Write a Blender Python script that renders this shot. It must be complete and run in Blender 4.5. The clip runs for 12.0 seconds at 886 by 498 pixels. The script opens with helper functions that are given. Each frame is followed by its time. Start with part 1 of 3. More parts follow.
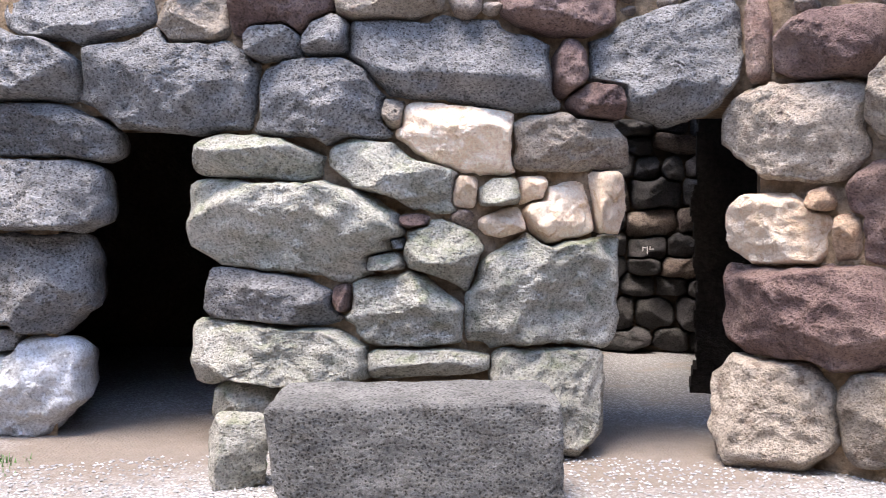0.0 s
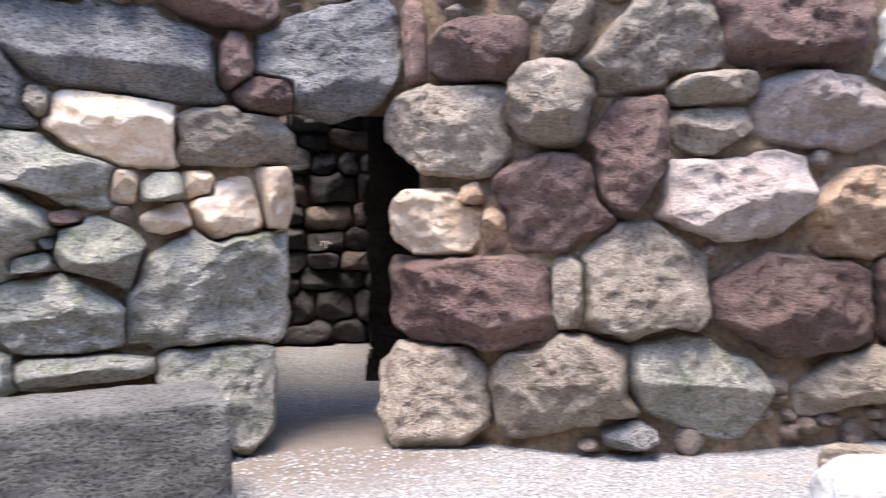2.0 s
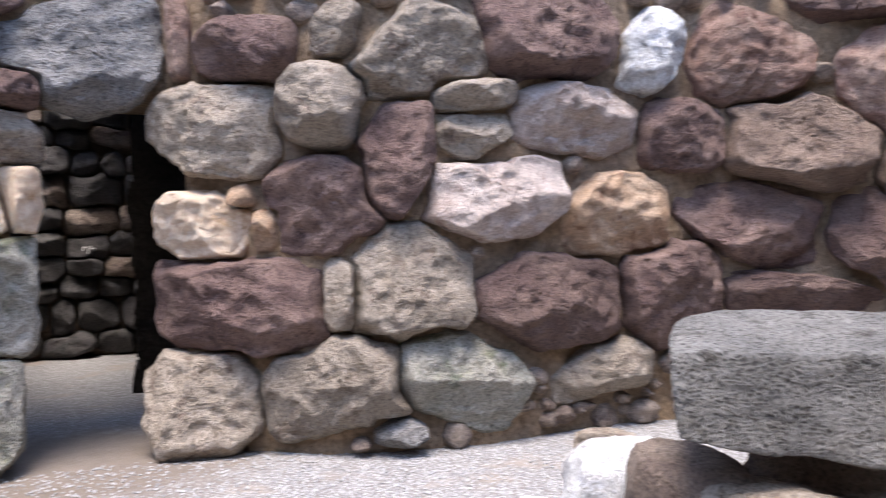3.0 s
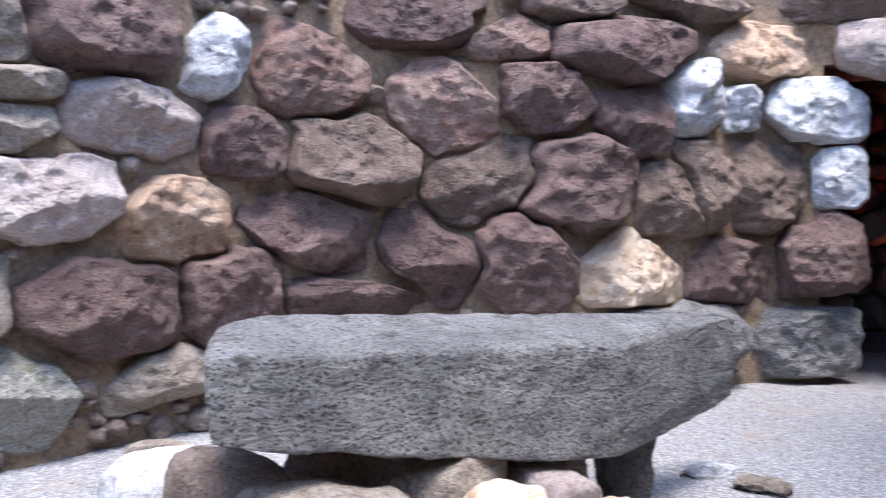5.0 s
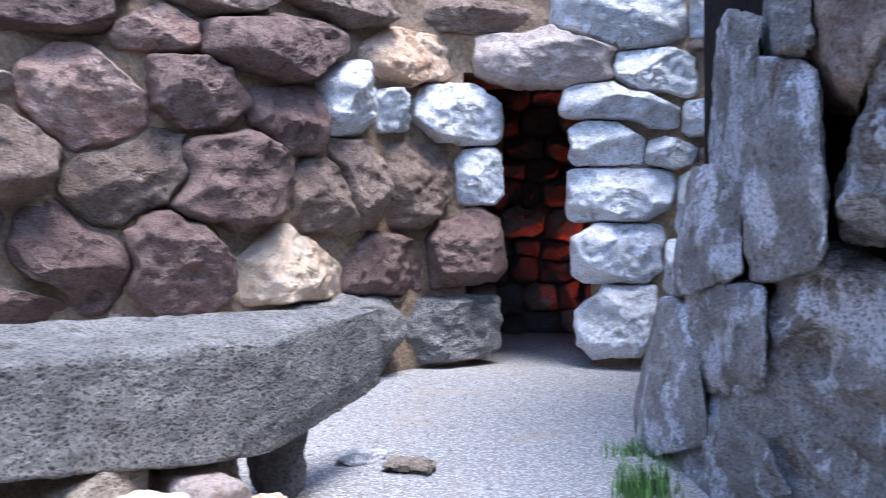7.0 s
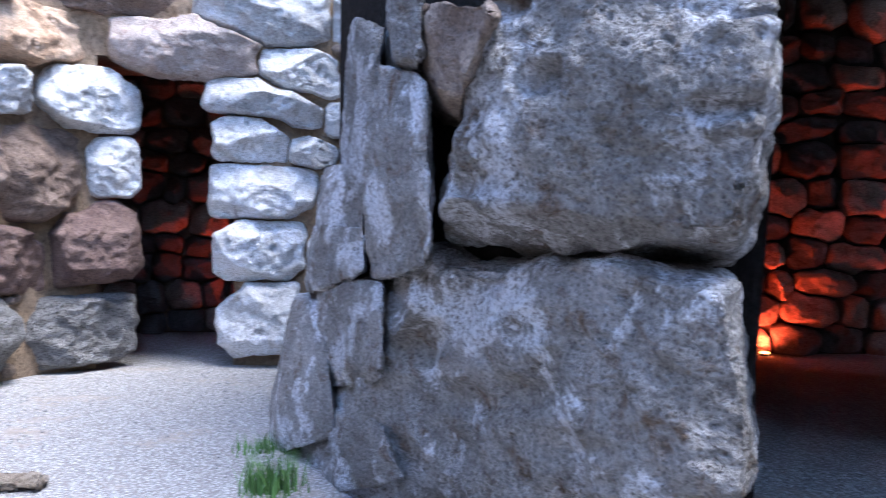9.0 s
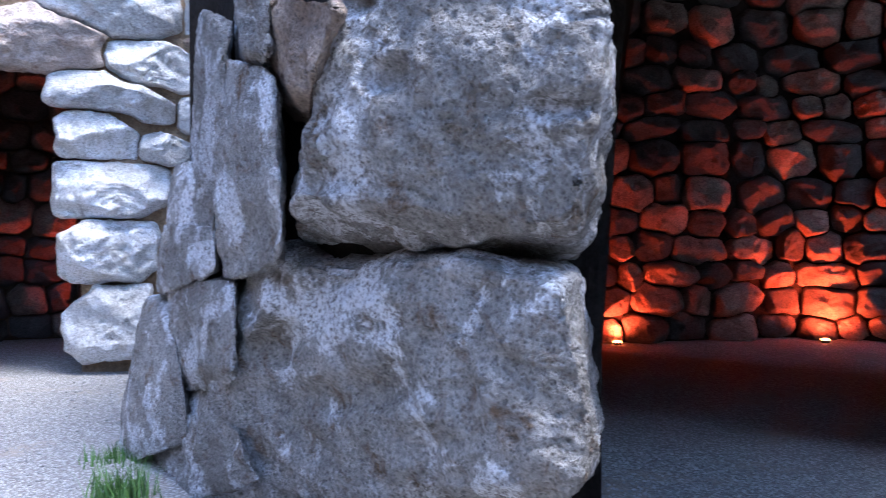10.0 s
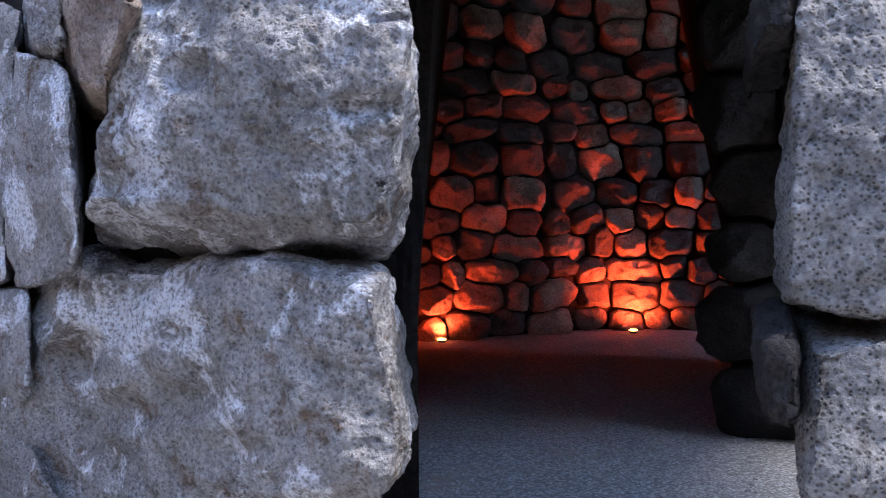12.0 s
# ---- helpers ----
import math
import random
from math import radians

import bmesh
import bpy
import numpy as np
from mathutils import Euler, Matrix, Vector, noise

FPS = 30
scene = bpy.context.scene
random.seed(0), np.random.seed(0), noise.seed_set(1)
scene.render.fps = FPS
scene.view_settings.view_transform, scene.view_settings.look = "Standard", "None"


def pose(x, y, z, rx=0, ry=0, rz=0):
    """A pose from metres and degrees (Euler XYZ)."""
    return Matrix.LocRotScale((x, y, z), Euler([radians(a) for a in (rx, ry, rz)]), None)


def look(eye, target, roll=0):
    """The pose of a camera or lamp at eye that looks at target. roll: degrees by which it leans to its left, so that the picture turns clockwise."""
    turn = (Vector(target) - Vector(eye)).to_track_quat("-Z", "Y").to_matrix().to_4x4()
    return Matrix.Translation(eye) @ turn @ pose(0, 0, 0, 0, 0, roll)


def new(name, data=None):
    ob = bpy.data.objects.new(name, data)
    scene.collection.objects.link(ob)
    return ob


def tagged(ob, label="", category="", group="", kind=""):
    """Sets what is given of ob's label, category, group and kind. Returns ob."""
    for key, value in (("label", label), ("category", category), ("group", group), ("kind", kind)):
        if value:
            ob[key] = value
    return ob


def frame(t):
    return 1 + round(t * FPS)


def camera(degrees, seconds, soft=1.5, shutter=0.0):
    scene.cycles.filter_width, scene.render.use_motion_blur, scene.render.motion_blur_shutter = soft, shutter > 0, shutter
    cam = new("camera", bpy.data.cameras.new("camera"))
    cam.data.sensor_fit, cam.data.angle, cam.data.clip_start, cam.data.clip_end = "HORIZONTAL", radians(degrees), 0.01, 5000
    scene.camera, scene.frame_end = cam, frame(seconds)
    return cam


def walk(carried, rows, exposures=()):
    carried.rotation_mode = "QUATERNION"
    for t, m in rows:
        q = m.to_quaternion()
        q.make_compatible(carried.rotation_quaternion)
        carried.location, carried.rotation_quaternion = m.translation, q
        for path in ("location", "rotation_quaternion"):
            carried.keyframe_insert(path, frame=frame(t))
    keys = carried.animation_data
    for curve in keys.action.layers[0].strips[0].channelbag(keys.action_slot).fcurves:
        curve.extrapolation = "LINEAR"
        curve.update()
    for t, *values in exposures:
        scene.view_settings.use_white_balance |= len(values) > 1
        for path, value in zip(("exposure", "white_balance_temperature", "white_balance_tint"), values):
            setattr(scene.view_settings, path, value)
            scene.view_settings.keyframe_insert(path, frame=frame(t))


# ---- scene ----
# Angles "phi" run clockwise from straight ahead, seen from above, about the spot on which the camera turns.
EYE, REACH, LENS = 1.30, 0.34, 54.0
# seconds, yaw, pitch, roll
PATH = [
    (0, 0.09, -0.87, 0.65), (0.5, -2.15, -0.92, 0.50), (1, -6.99, -1.01, 0.42), (1.5, -13.01, -1.10, 0.06),
    (2, -20.13, -1.14, -0.33), (2.5, -27.02, -1.15, -0.51), (3, -34.20, -1.13, -0.84), (5, -61.00, -0.78, 0.56),
    (5.5, -67.44, -0.86, 0.20), (6, -73.19, -0.91, -0.32), (6.5, -77.55, -0.92, -0.66), (8.5, -98.95, -0.96, 0.95),
    (9, -104.54, -1.09, 0.63), (9.5, -109.31, -1.20, 0.34), (10, -113.31, -1.24, -0.06), (10.5, -116.60, -1.26, -0.31),
    (11, -119.89, -1.27, -0.47), (11.5, -122.60, -1.27, -0.72), (12, -124.47, -1.27, -0.80),
]


def stance(yaw, pitch, roll):
    """The camera, held at arm's length from the turning body."""
    eye = Vector((-math.sin(radians(yaw)) * REACH, math.cos(radians(yaw)) * REACH, EYE))
    c = math.cos(radians(pitch))
    ahead = Vector((-math.sin(radians(yaw)) * c, math.cos(radians(yaw)) * c, math.sin(radians(pitch))))
    return look(eye, eye + ahead, roll)


cam = camera(LENS, 12.0, 0.9, 0.5)
walk(cam, [(t, stance(yaw, pitch, roll)) for t, yaw, pitch, roll in PATH],
     [(0, 0.85, 6400, 15), (1.5, 0.8, 6350, 15), (3, 0.5, 6300, 15), (5, 0.55, 5700, 14), (6.5, 0.65, 5400, 13), (8.5, 0.68, 5450, 13), (9.5, 1.0, 5400, 12), (12, 1.0, 5900, 14)])

# ---- light ----
world = bpy.data.worlds.new("sky")
scene.world = world
world.use_nodes = True
sky = world.node_tree.nodes.new("ShaderNodeTexSky")
sky.sky_type, sky.sun_disc = "NISHITA", False
sky.sun_elevation, sky.sun_rotation = radians(72), radians(226)
world.node_tree.links.new(sky.outputs[0], world.node_tree.nodes["Background"].inputs[0])
world.node_tree.nodes["Background"].inputs[1].default_value = 0.5
sun = new("sun", bpy.data.lights.new("sun", "SUN"))
sun.data.energy, sun.data.angle, sun.data.color = 4.5, radians(25), (1, 0.9, 0.78)
sun.matrix_world = look((0, 0, 0), (math.sin(radians(46)) * 0.31, math.cos(radians(46)) * 0.31, -0.95))

# ---- materials ----
def shader(name):
    m = bpy.data.materials.new(name)
    m.use_nodes = True
    nodes, links = m.node_tree.nodes, m.node_tree.links
    return m, nodes, links, nodes["Principled BSDF"]


def node(nodes, links, kind, wires=None, **values):
    n = nodes.new(kind)
    for key, value in values.items():
        n.inputs[key.replace("_", " ")].default_value = value
    for key, value in (wires or {}).items():
        links.new(value, n.inputs[key])
    return n


def mix(nodes, links, factor, a, b, blend="MIX"):
    n = nodes.new("ShaderNodeMix")
    n.data_type, n.blend_type = "RGBA", blend
    for slot, value in ((0, factor), (6, a), (7, b)):
        if hasattr(value, "is_linked"):
            links.new(value, n.inputs[slot])
        elif slot:
            n.inputs[slot].default_value = (*value, 1)
        else:
            n.inputs[slot].default_value = value
    return n.outputs[2]


def ramp(nodes, links, value, lo, hi):
    n = nodes.new("ShaderNodeMapRange")
    links.new(value, n.inputs[0])
    n.inputs[1].default_value, n.inputs[2].default_value = lo, hi
    return n.outputs[0]


def rock(name, base, other, stain, grain=1.0, specks=0.5, pits=0.5, bloom=0.0, moss=0.0, relief=0.04):
    """Weathered volcanic stone: broad patches, stains, fine grain, gas pits and pale specks."""
    m, nodes, links, out = shader(name)
    info = nodes.new("ShaderNodeObjectInfo")
    place = nodes.new("ShaderNodeTexCoord")
    shift = node(nodes, links, "ShaderNodeVectorMath", {0: info.outputs["Random"]})
    shift.operation = "SCALE"
    shift.inputs[3].default_value = 40
    at = node(nodes, links, "ShaderNodeVectorMath", {0: place.outputs["Object"], 1: shift.outputs[0]}).outputs[0]
    broad = node(nodes, links, "ShaderNodeTexNoise", {"Vector": at}, Scale=3.2, Detail=5.0, Roughness=0.6).outputs[0]
    patch = node(nodes, links, "ShaderNodeTexNoise", {"Vector": at}, Scale=7.5, Detail=6.0, Roughness=0.68, Distortion=0.6).outputs[0]
    fine = node(nodes, links, "ShaderNodeTexNoise", {"Vector": at}, Scale=52.0, Detail=6.0, Roughness=0.7).outputs[0]
    hole = node(nodes, links, "ShaderNodeTexVoronoi", {"Vector": at}, Scale=62.0, Randomness=1.0).outputs[0]
    colour = mix(nodes, links, ramp(nodes, links, broad, 0.38, 0.62), base, other)
    colour = mix(nodes, links, ramp(nodes, links, patch, 0.54, 0.68), colour, stain)
    dots = mix(nodes, links, ramp(nodes, links, fine, 0.38, 0.62), tuple(0.5 - 0.33 * grain for _ in range(3)), tuple(0.5 + 0.38 * grain for _ in range(3)))
    colour = mix(nodes, links, 0.5, colour, dots, "OVERLAY")
    pale = node(nodes, links, "ShaderNodeTexNoise", {"Vector": at}, Scale=16.0, Detail=8.0, Roughness=0.8).outputs[0]
    colour = mix(nodes, links, mix(nodes, links, ramp(nodes, links, pale, 0.57, 0.7), (0, 0, 0), (specks * 0.7,) * 3), colour, tuple(min(0.75, c * 1.6 + 0.16) for c in base))
    if bloom:
        film = node(nodes, links, "ShaderNodeTexNoise", {"Vector": at}, Scale=2.3, Detail=9.0, Roughness=0.72, Distortion=0.4).outputs[0]
        film = mix(nodes, links, ramp(nodes, links, film, 0.51, 0.56), (0, 0, 0), mix(nodes, links, ramp(nodes, links, fine, 0.36, 0.52), (0, 0, 0), (bloom,) * 3))
        colour = mix(nodes, links, film, colour, (0.78, 0.79, 0.82))
    if moss:
        up = node(nodes, links, "ShaderNodeSeparateXYZ", {0: nodes.new("ShaderNodeNewGeometry").outputs["Normal"]}).outputs[2]
        grown = mix(nodes, links, ramp(nodes, links, up, 0.25, 0.75), (0, 0, 0), mix(nodes, links, ramp(nodes, links, patch, 0.42, 0.56), (0, 0, 0), (moss,) * 3))
        colour = mix(nodes, links, grown, colour, (0.17, 0.2, 0.07))
    big = node(nodes, links, "ShaderNodeTexVoronoi", {"Vector": at}, Scale=27.0, Randomness=1.0).outputs[0]
    deep = mix(nodes, links, 1.0, ramp(nodes, links, hole, 0.1, 0.42), ramp(nodes, links, big, 0.05, 0.3), "MULTIPLY")
    # the shade inside the pits is put into the colour as well
    colour = mix(nodes, links, pits, colour, mix(nodes, links, deep, (0.13, 0.12, 0.12), (1, 1, 1)), "MULTIPLY")
    tone = nodes.new("ShaderNodeHueSaturation")
    links.new(colour, tone.inputs["Color"])
    links.new(node(nodes, links, "ShaderNodeMapRange", {0: info.outputs["Random"]}, To_Min=0.95, To_Max=1.35).outputs[0], tone.inputs["Value"])
    links.new(tone.outputs[0], out.inputs["Base Color"])
    out.inputs["Roughness"].default_value = 0.92
    out.inputs["Specular IOR Level"].default_value = 0.25
    height = mix(nodes, links, 0.45, mix(nodes, links, 0.5, patch, fine), mix(nodes, links, pits, (1, 1, 1), deep), "MULTIPLY")
    links.new(node(nodes, links, "ShaderNodeBump", {"Height": height}, Strength=1.0, Distance=relief).outputs[0], out.inputs["Normal"])
    return m


BASALT = rock("grey_basalt", (0.19, 0.186, 0.182), (0.3, 0.29, 0.278), (0.12, 0.116, 0.112), 0.8, 0.55, 0.85, 0.0, 0.0, 0.06)
GREEN = rock("greenish_basalt", (0.28, 0.272, 0.228), (0.39, 0.37, 0.32), (0.16, 0.168, 0.13), 0.75, 0.5, 0.65, 0.0, 0.3)
PURPLE = rock("purple_brown_tuff", (0.122, 0.08, 0.071), (0.188, 0.13, 0.109), (0.072, 0.047, 0.043), 0.65, 0.35, 0.6)
RED = rock("red_brown_tuff", (0.22, 0.13, 0.1), (0.28, 0.2, 0.16), (0.13, 0.075, 0.06), 0.65, 0.35, 0.5)
TAN = rock("tan_grey_stone", (0.25, 0.21, 0.165), (0.34, 0.29, 0.235), (0.16, 0.12, 0.095), 0.7, 0.45, 0.55)
CREAM = rock("cream_tuff", (0.7, 0.53, 0.37), (0.78, 0.64, 0.49), (0.5, 0.32, 0.18), 0.5, 0.5, 0.15)
ORANGE = rock("orange_tuff", (0.42, 0.28, 0.18), (0.52, 0.39, 0.28), (0.24, 0.14, 0.09), 0.7, 0.5, 0.3)
PINK = rock("pinkish_stone", (0.34, 0.275, 0.24), (0.42, 0.36, 0.32), (0.24, 0.17, 0.14), 0.7, 0.5, 0.3)
PALE = rock("pale_grey_stone", (0.48, 0.475, 0.462), (0.6, 0.595, 0.58), (0.29, 0.28, 0.27), 0.8, 0.6, 0.3, 0.8)
BOULDER = rock("blue_grey_basalt", (0.26, 0.247, 0.232), (0.4, 0.388, 0.375), (0.17, 0.122, 0.085), 0.85, 0.7, 0.55, 1.0, 0.0, 0.09)
# basalt with the shade of dim rooms put into its colour
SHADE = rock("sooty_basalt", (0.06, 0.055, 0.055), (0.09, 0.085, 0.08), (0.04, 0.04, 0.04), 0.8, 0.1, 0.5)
BROWN = rock("brown_grey_stone", (0.15, 0.108, 0.084), (0.22, 0.165, 0.13), (0.095, 0.067, 0.055), 0.7, 0.4, 0.55)
# near-black copy: the passage's deep shade is put into the stone colour
SHADE_BLACK = rock("soot_black_stone", (0.022, 0.02, 0.02), (0.034, 0.031, 0.03), (0.014, 0.013, 0.013), 0.8, 0.1, 0.5)
SLAB = rock("dark_grey_basalt", (0.125, 0.122, 0.115), (0.19, 0.185, 0.172), (0.085, 0.08, 0.072), 0.75, 0.55, 0.85)
RUBBLE = rock("brown_rubble", (0.17, 0.13, 0.105), (0.27, 0.22, 0.18), (0.11, 0.08, 0.07), 0.9, 0.35, 0.5)


def earth(name, base, other):
    m, nodes, links, out = shader(name)
    at = nodes.new("ShaderNodeTexCoord").outputs["Object"]
    broad = node(nodes, links, "ShaderNodeTexNoise", {"Vector": at}, Scale=1.7, Detail=4.0).outputs[0]
    fine = node(nodes, links, "ShaderNodeTexNoise", {"Vector": at}, Scale=24.0, Detail=8.0, Roughness=0.75).outputs[0]
    colour = mix(nodes, links, ramp(nodes, links, broad, 0.4, 0.6), base, other)
    colour = mix(nodes, links, 0.8, colour, mix(nodes, links, ramp(nodes, links, fine, 0.32, 0.68), (0.2,) * 3, (0.8,) * 3), "OVERLAY")
    links.new(colour, out.inputs["Base Color"])
    out.inputs["Roughness"].default_value = 0.95
    out.inputs["Specular IOR Level"].default_value = 0.08
    links.new(node(nodes, links, "ShaderNodeBump", {"Height": fine}, Strength=1.0, Distance=0.05).outputs[0], out.inputs["Normal"])
    return m


MORTAR = earth("earth_mortar", (0.42, 0.3, 0.19), (0.33, 0.25, 0.18))
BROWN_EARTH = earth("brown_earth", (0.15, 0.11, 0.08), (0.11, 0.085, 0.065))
# near-black: the darkness of the unlit rooms is put into this colour
SHADED_EARTH = earth("dark_earth", (0.035, 0.03, 0.026), (0.026, 0.022, 0.02))


def gravel_ground():
    m, nodes, links, out = shader("pale_gravel")
    at = nodes.new("ShaderNodeTexCoord").outputs["Object"]
    cell = node(nodes, links, "ShaderNodeTexVoronoi", {"Vector": at}, Scale=62.0)
    broad = node(nodes, links, "ShaderNodeTexNoise", {"Vector": at}, Scale=1.4, Detail=5.0, Roughness=0.6).outputs[0]
    mid = node(nodes, links, "ShaderNodeTexNoise", {"Vector": at}, Scale=9.0, Detail=6.0, Roughness=0.7).outputs[0]
    grey = node(nodes, links, "ShaderNodeSeparateColor", {0: cell.outputs["Color"]}).outputs[0]
    colour = mix(nodes, links, grey, (0.2, 0.196, 0.192), (0.52, 0.515, 0.51))
    colour = mix(nodes, links, ramp(nodes, links, cell.outputs["Distance"], 0.35, 0.75), colour, (0.2, 0.185, 0.17))
    dust = mix(nodes, links, ramp(nodes, links, mid, 0.35, 0.65), (0.24, 0.2, 0.16), (0.36, 0.31, 0.26))
    colour = mix(nodes, links, ramp(nodes, links, broad, 0.56, 0.7), colour, dust)
    for phi, r in ((-18.5, 6.0), (12.6, 5.7)):
        far = node(nodes, links, "ShaderNodeVectorMath", {0: at})
        far.operation = "DISTANCE"
        far.inputs[1].default_value = (math.sin(radians(phi)) * r, math.cos(radians(phi)) * r, 0)
        ragged = node(nodes, links, "ShaderNodeMath", {0: far.outputs["Value"], 1: mid})
        trodden = ramp(nodes, links, ragged.outputs[0], 1.75, 1.15)
        colour = mix(nodes, links, trodden, colour, mix(nodes, links, mid, (0.13, 0.105, 0.085), (0.25, 0.21, 0.17)))
    links.new(colour, out.inputs["Base Color"])
    out.inputs["Roughness"].default_value = 0.9
    links.new(node(nodes, links, "ShaderNodeBump", {"Height": cell.outputs["Distance"]}, Strength=0.8, Distance=-0.012).outputs[0], out.inputs["Normal"])
    return m


def pebble_material():
    m, nodes, links, out = shader("pebble_grey")
    lone = nodes.new("ShaderNodeNewGeometry").outputs["Random Per Island"]
    links.new(mix(nodes, links, lone, (0.22, 0.217, 0.213), (0.47, 0.465, 0.46)), out.inputs["Base Color"])
    out.inputs["Roughness"].default_value = 0.85
    return m


def plain(name, base, rough=0.8, glow=0.0, metal=0.0):
    m, nodes, links, out = shader(name)
    out.inputs["Base Color"].default_value = (*base, 1)
    out.inputs["Roughness"].default_value = rough
    out.inputs["Metallic"].default_value = metal
    if glow:
        out.inputs["Emission Color"].default_value = (*base, 1)
        out.inputs["Emission Strength"].default_value = glow
    return m


def leaf_material():
    m, nodes, links, out = shader("grass_green")
    lone = nodes.new("ShaderNodeNewGeometry").outputs["Random Per Island"]
    links.new(mix(nodes, links, lone, (0.05, 0.13, 0.03), (0.13, 0.26, 0.06)), out.inputs["Base Color"])
    out.inputs["Roughness"].default_value = 0.6
    return m


GRAVEL, PEBBLE, GRASS = gravel_ground(), pebble_material(), leaf_material()
METAL = plain("black_lamp_metal", (0.03, 0.03, 0.03), 0.5, 0, 0.6)
LAMP_GLOW = plain("glowing_lamp_glass", (1.0, 0.22, 0.04), 0.4, 9)
CHALK = plain("white_chalk", (0.75, 0.74, 0.7), 0.95)


# ---- plan ----
def smooth_table(x, xs, ys):
    """Smooth curve through a few knots."""
    x = min(max(x, xs[0]), xs[-1])
    for i in range(len(xs) - 1):
        if x <= xs[i + 1]:
            break
    h = xs[i + 1] - xs[i]
    t = (x - xs[i]) / h
    slope = lambda k: (ys[min(k + 1, len(xs) - 1)] - ys[max(k - 1, 0)]) / (xs[min(k + 1, len(xs) - 1)] - xs[max(k - 1, 0)])
    a, b = slope(i) * h, slope(i + 1) * h
    return (2 * t**3 - 3 * t**2 + 1) * ys[i] + (t**3 - 2 * t**2 + t) * a + (3 * t**2 - 2 * t**3) * ys[i + 1] + (t**3 - t**2) * b


def court_radius(phi):
    return smooth_table(phi, (-40.3, -26.3, -15.4, -0.0, 16.7, 28.1, 37.1, 46.7, 57.8, 67.6, 74.4, 81.9, 90.7, 102.7),
                        (7.10, 6.48, 5.87, 5.50, 5.73, 5.39, 5.60, 6.28, 6.83, 6.89, 7.64, 8.80, 8.80, 8.87))


def pier_radius(phi):
    return smooth_table(phi, (95.1, 98.1, 100.3, 102.7, 105.7, 110.3, 116.3, 124.6),
                        (5.60, 4.78, 4.09, 3.69, 3.07, 2.70, 2.57, 2.57))


def corner_radius(phi):
    return smooth_table(phi, (140.9, 146.6, 153.6, 172.0, 205.0, 245.0, 285.0, 320.0), (2.80, 2.73, 3.00, 3.70, 5.00, 6.00, 6.80, 7.10))


def chamber_radius(phi):
    return smooth_table(phi, (102.7, 117.8, 126.9, 136.1, 149.2, 163.0),
                        (9.30, 10.20, 10.65, 11.55, 10.80, 9.60))


def gallery_radius(phi):
    return court_radius(phi) + smooth_table(phi, (-40, 40, 62, 105), (4.6, 4.6, 3.0, 3.0))


def way(phi):
    return Vector((math.sin(radians(phi)), math.cos(radians(phi)), 0))


def spot(phi, r, z=0.0):
    return way(phi) * r + Vector((0, 0, z))


def ground_z(x, y):
    return 0.012 * noise.noise((x * 1.3, y * 1.3, 0.4))


def link_mesh(name, bm, mat, parent=None, smooth=False):
    me = bpy.data.meshes.new(name)
    bm.normal_update()
    bm.to_mesh(me)
    bm.free()
    if smooth:
        me.polygons.foreach_set("use_smooth", [True] * len(me.polygons))
    me.materials.append(mat)
    ob = new(name, me)
    ob.parent = parent
    return ob


def steps(a, b, d):
    n = max(1, round((b - a) / d))
    return [a + (b - a) * i / n for i in range(n + 1)]


def polar_wall(name, radius, phis, zs, depth, opening, mat, bump=0.05, lean=0.0):
    """A thick wall; opening(phi, z) says where it is left out."""
    bm = bmesh.new()
    front, back = {}, {}
    for i, phi in enumerate(phis):
        for k, z in enumerate(zs):
            p = way(phi) * radius(phi)
            d = bump * (noise.noise((p.x * 4, p.y * 4, z * 4)) + 0.5 * noise.noise((p.x * 11, p.y * 11, z * 11)))
            turned = phi + lean * max(0.0, z - 0.8)
            front[i, k] = bm.verts.new(spot(turned, radius(phi) + d, z))
            back[i, k] = bm.verts.new(spot(turned, radius(phi) + depth, z))
    keep = {(i, k) for i in range(len(phis) - 1) for k in range(len(zs) - 1)
            if not opening((phis[i] + phis[i + 1]) / 2, (zs[k] + zs[k + 1]) / 2)}
    for i, k in sorted(keep):
        bm.faces.new([front[i + 1, k], front[i + 1, k + 1], front[i, k + 1], front[i, k]])
        bm.faces.new([back[i, k], back[i, k + 1], back[i + 1, k + 1], back[i + 1, k]])
        for (a, b), c in ((((i, k), (i + 1, k)), (i, k - 1)), (((i + 1, k + 1), (i, k + 1)), (i, k + 1)),
                          (((i, k + 1), (i, k)), (i - 1, k)), (((i + 1, k), (i + 1, k + 1)), (i + 1, k))):
            if c not in keep:
                bm.faces.new([front[a], front[b], back[b], back[a]])
    for v in [v for v in bm.verts if not v.link_faces]:
        bm.verts.remove(v)
    return tagged(link_mesh(name, bm, mat), kind="structure")


def sector_slab(name, r0, r1, phis, z, thick, mat):
    bm = bmesh.new()
    vs = [[bm.verts.new(spot(p, r(p), h)) for p in phis] for r in (r0, r1) for h in (z, z + thick)]
    for i in range(len(phis) - 1):
        for a, b in ((0, 1), (1, 3), (3, 2), (2, 0)):
            bm.faces.new([vs[a][i], vs[a][i + 1], vs[b][i + 1], vs[b][i]])
    for i in (0, -1):
        bm.faces.new([vs[0][i], vs[1][i], vs[3][i], vs[2][i]])
    bmesh.ops.recalc_face_normals(bm, faces=bm.faces)
    return tagged(link_mesh(name, bm, mat), kind="structure")


def court_opening(phi, z):
    if -22.8 < phi < -12.7:
        return z < 2.03
    if 9.0 < phi < 18.8:
        return z < 2.18
    if 83.7 < phi < 91.5:
        return z < 2.91
    return False


def closed(phi, z):
    return False


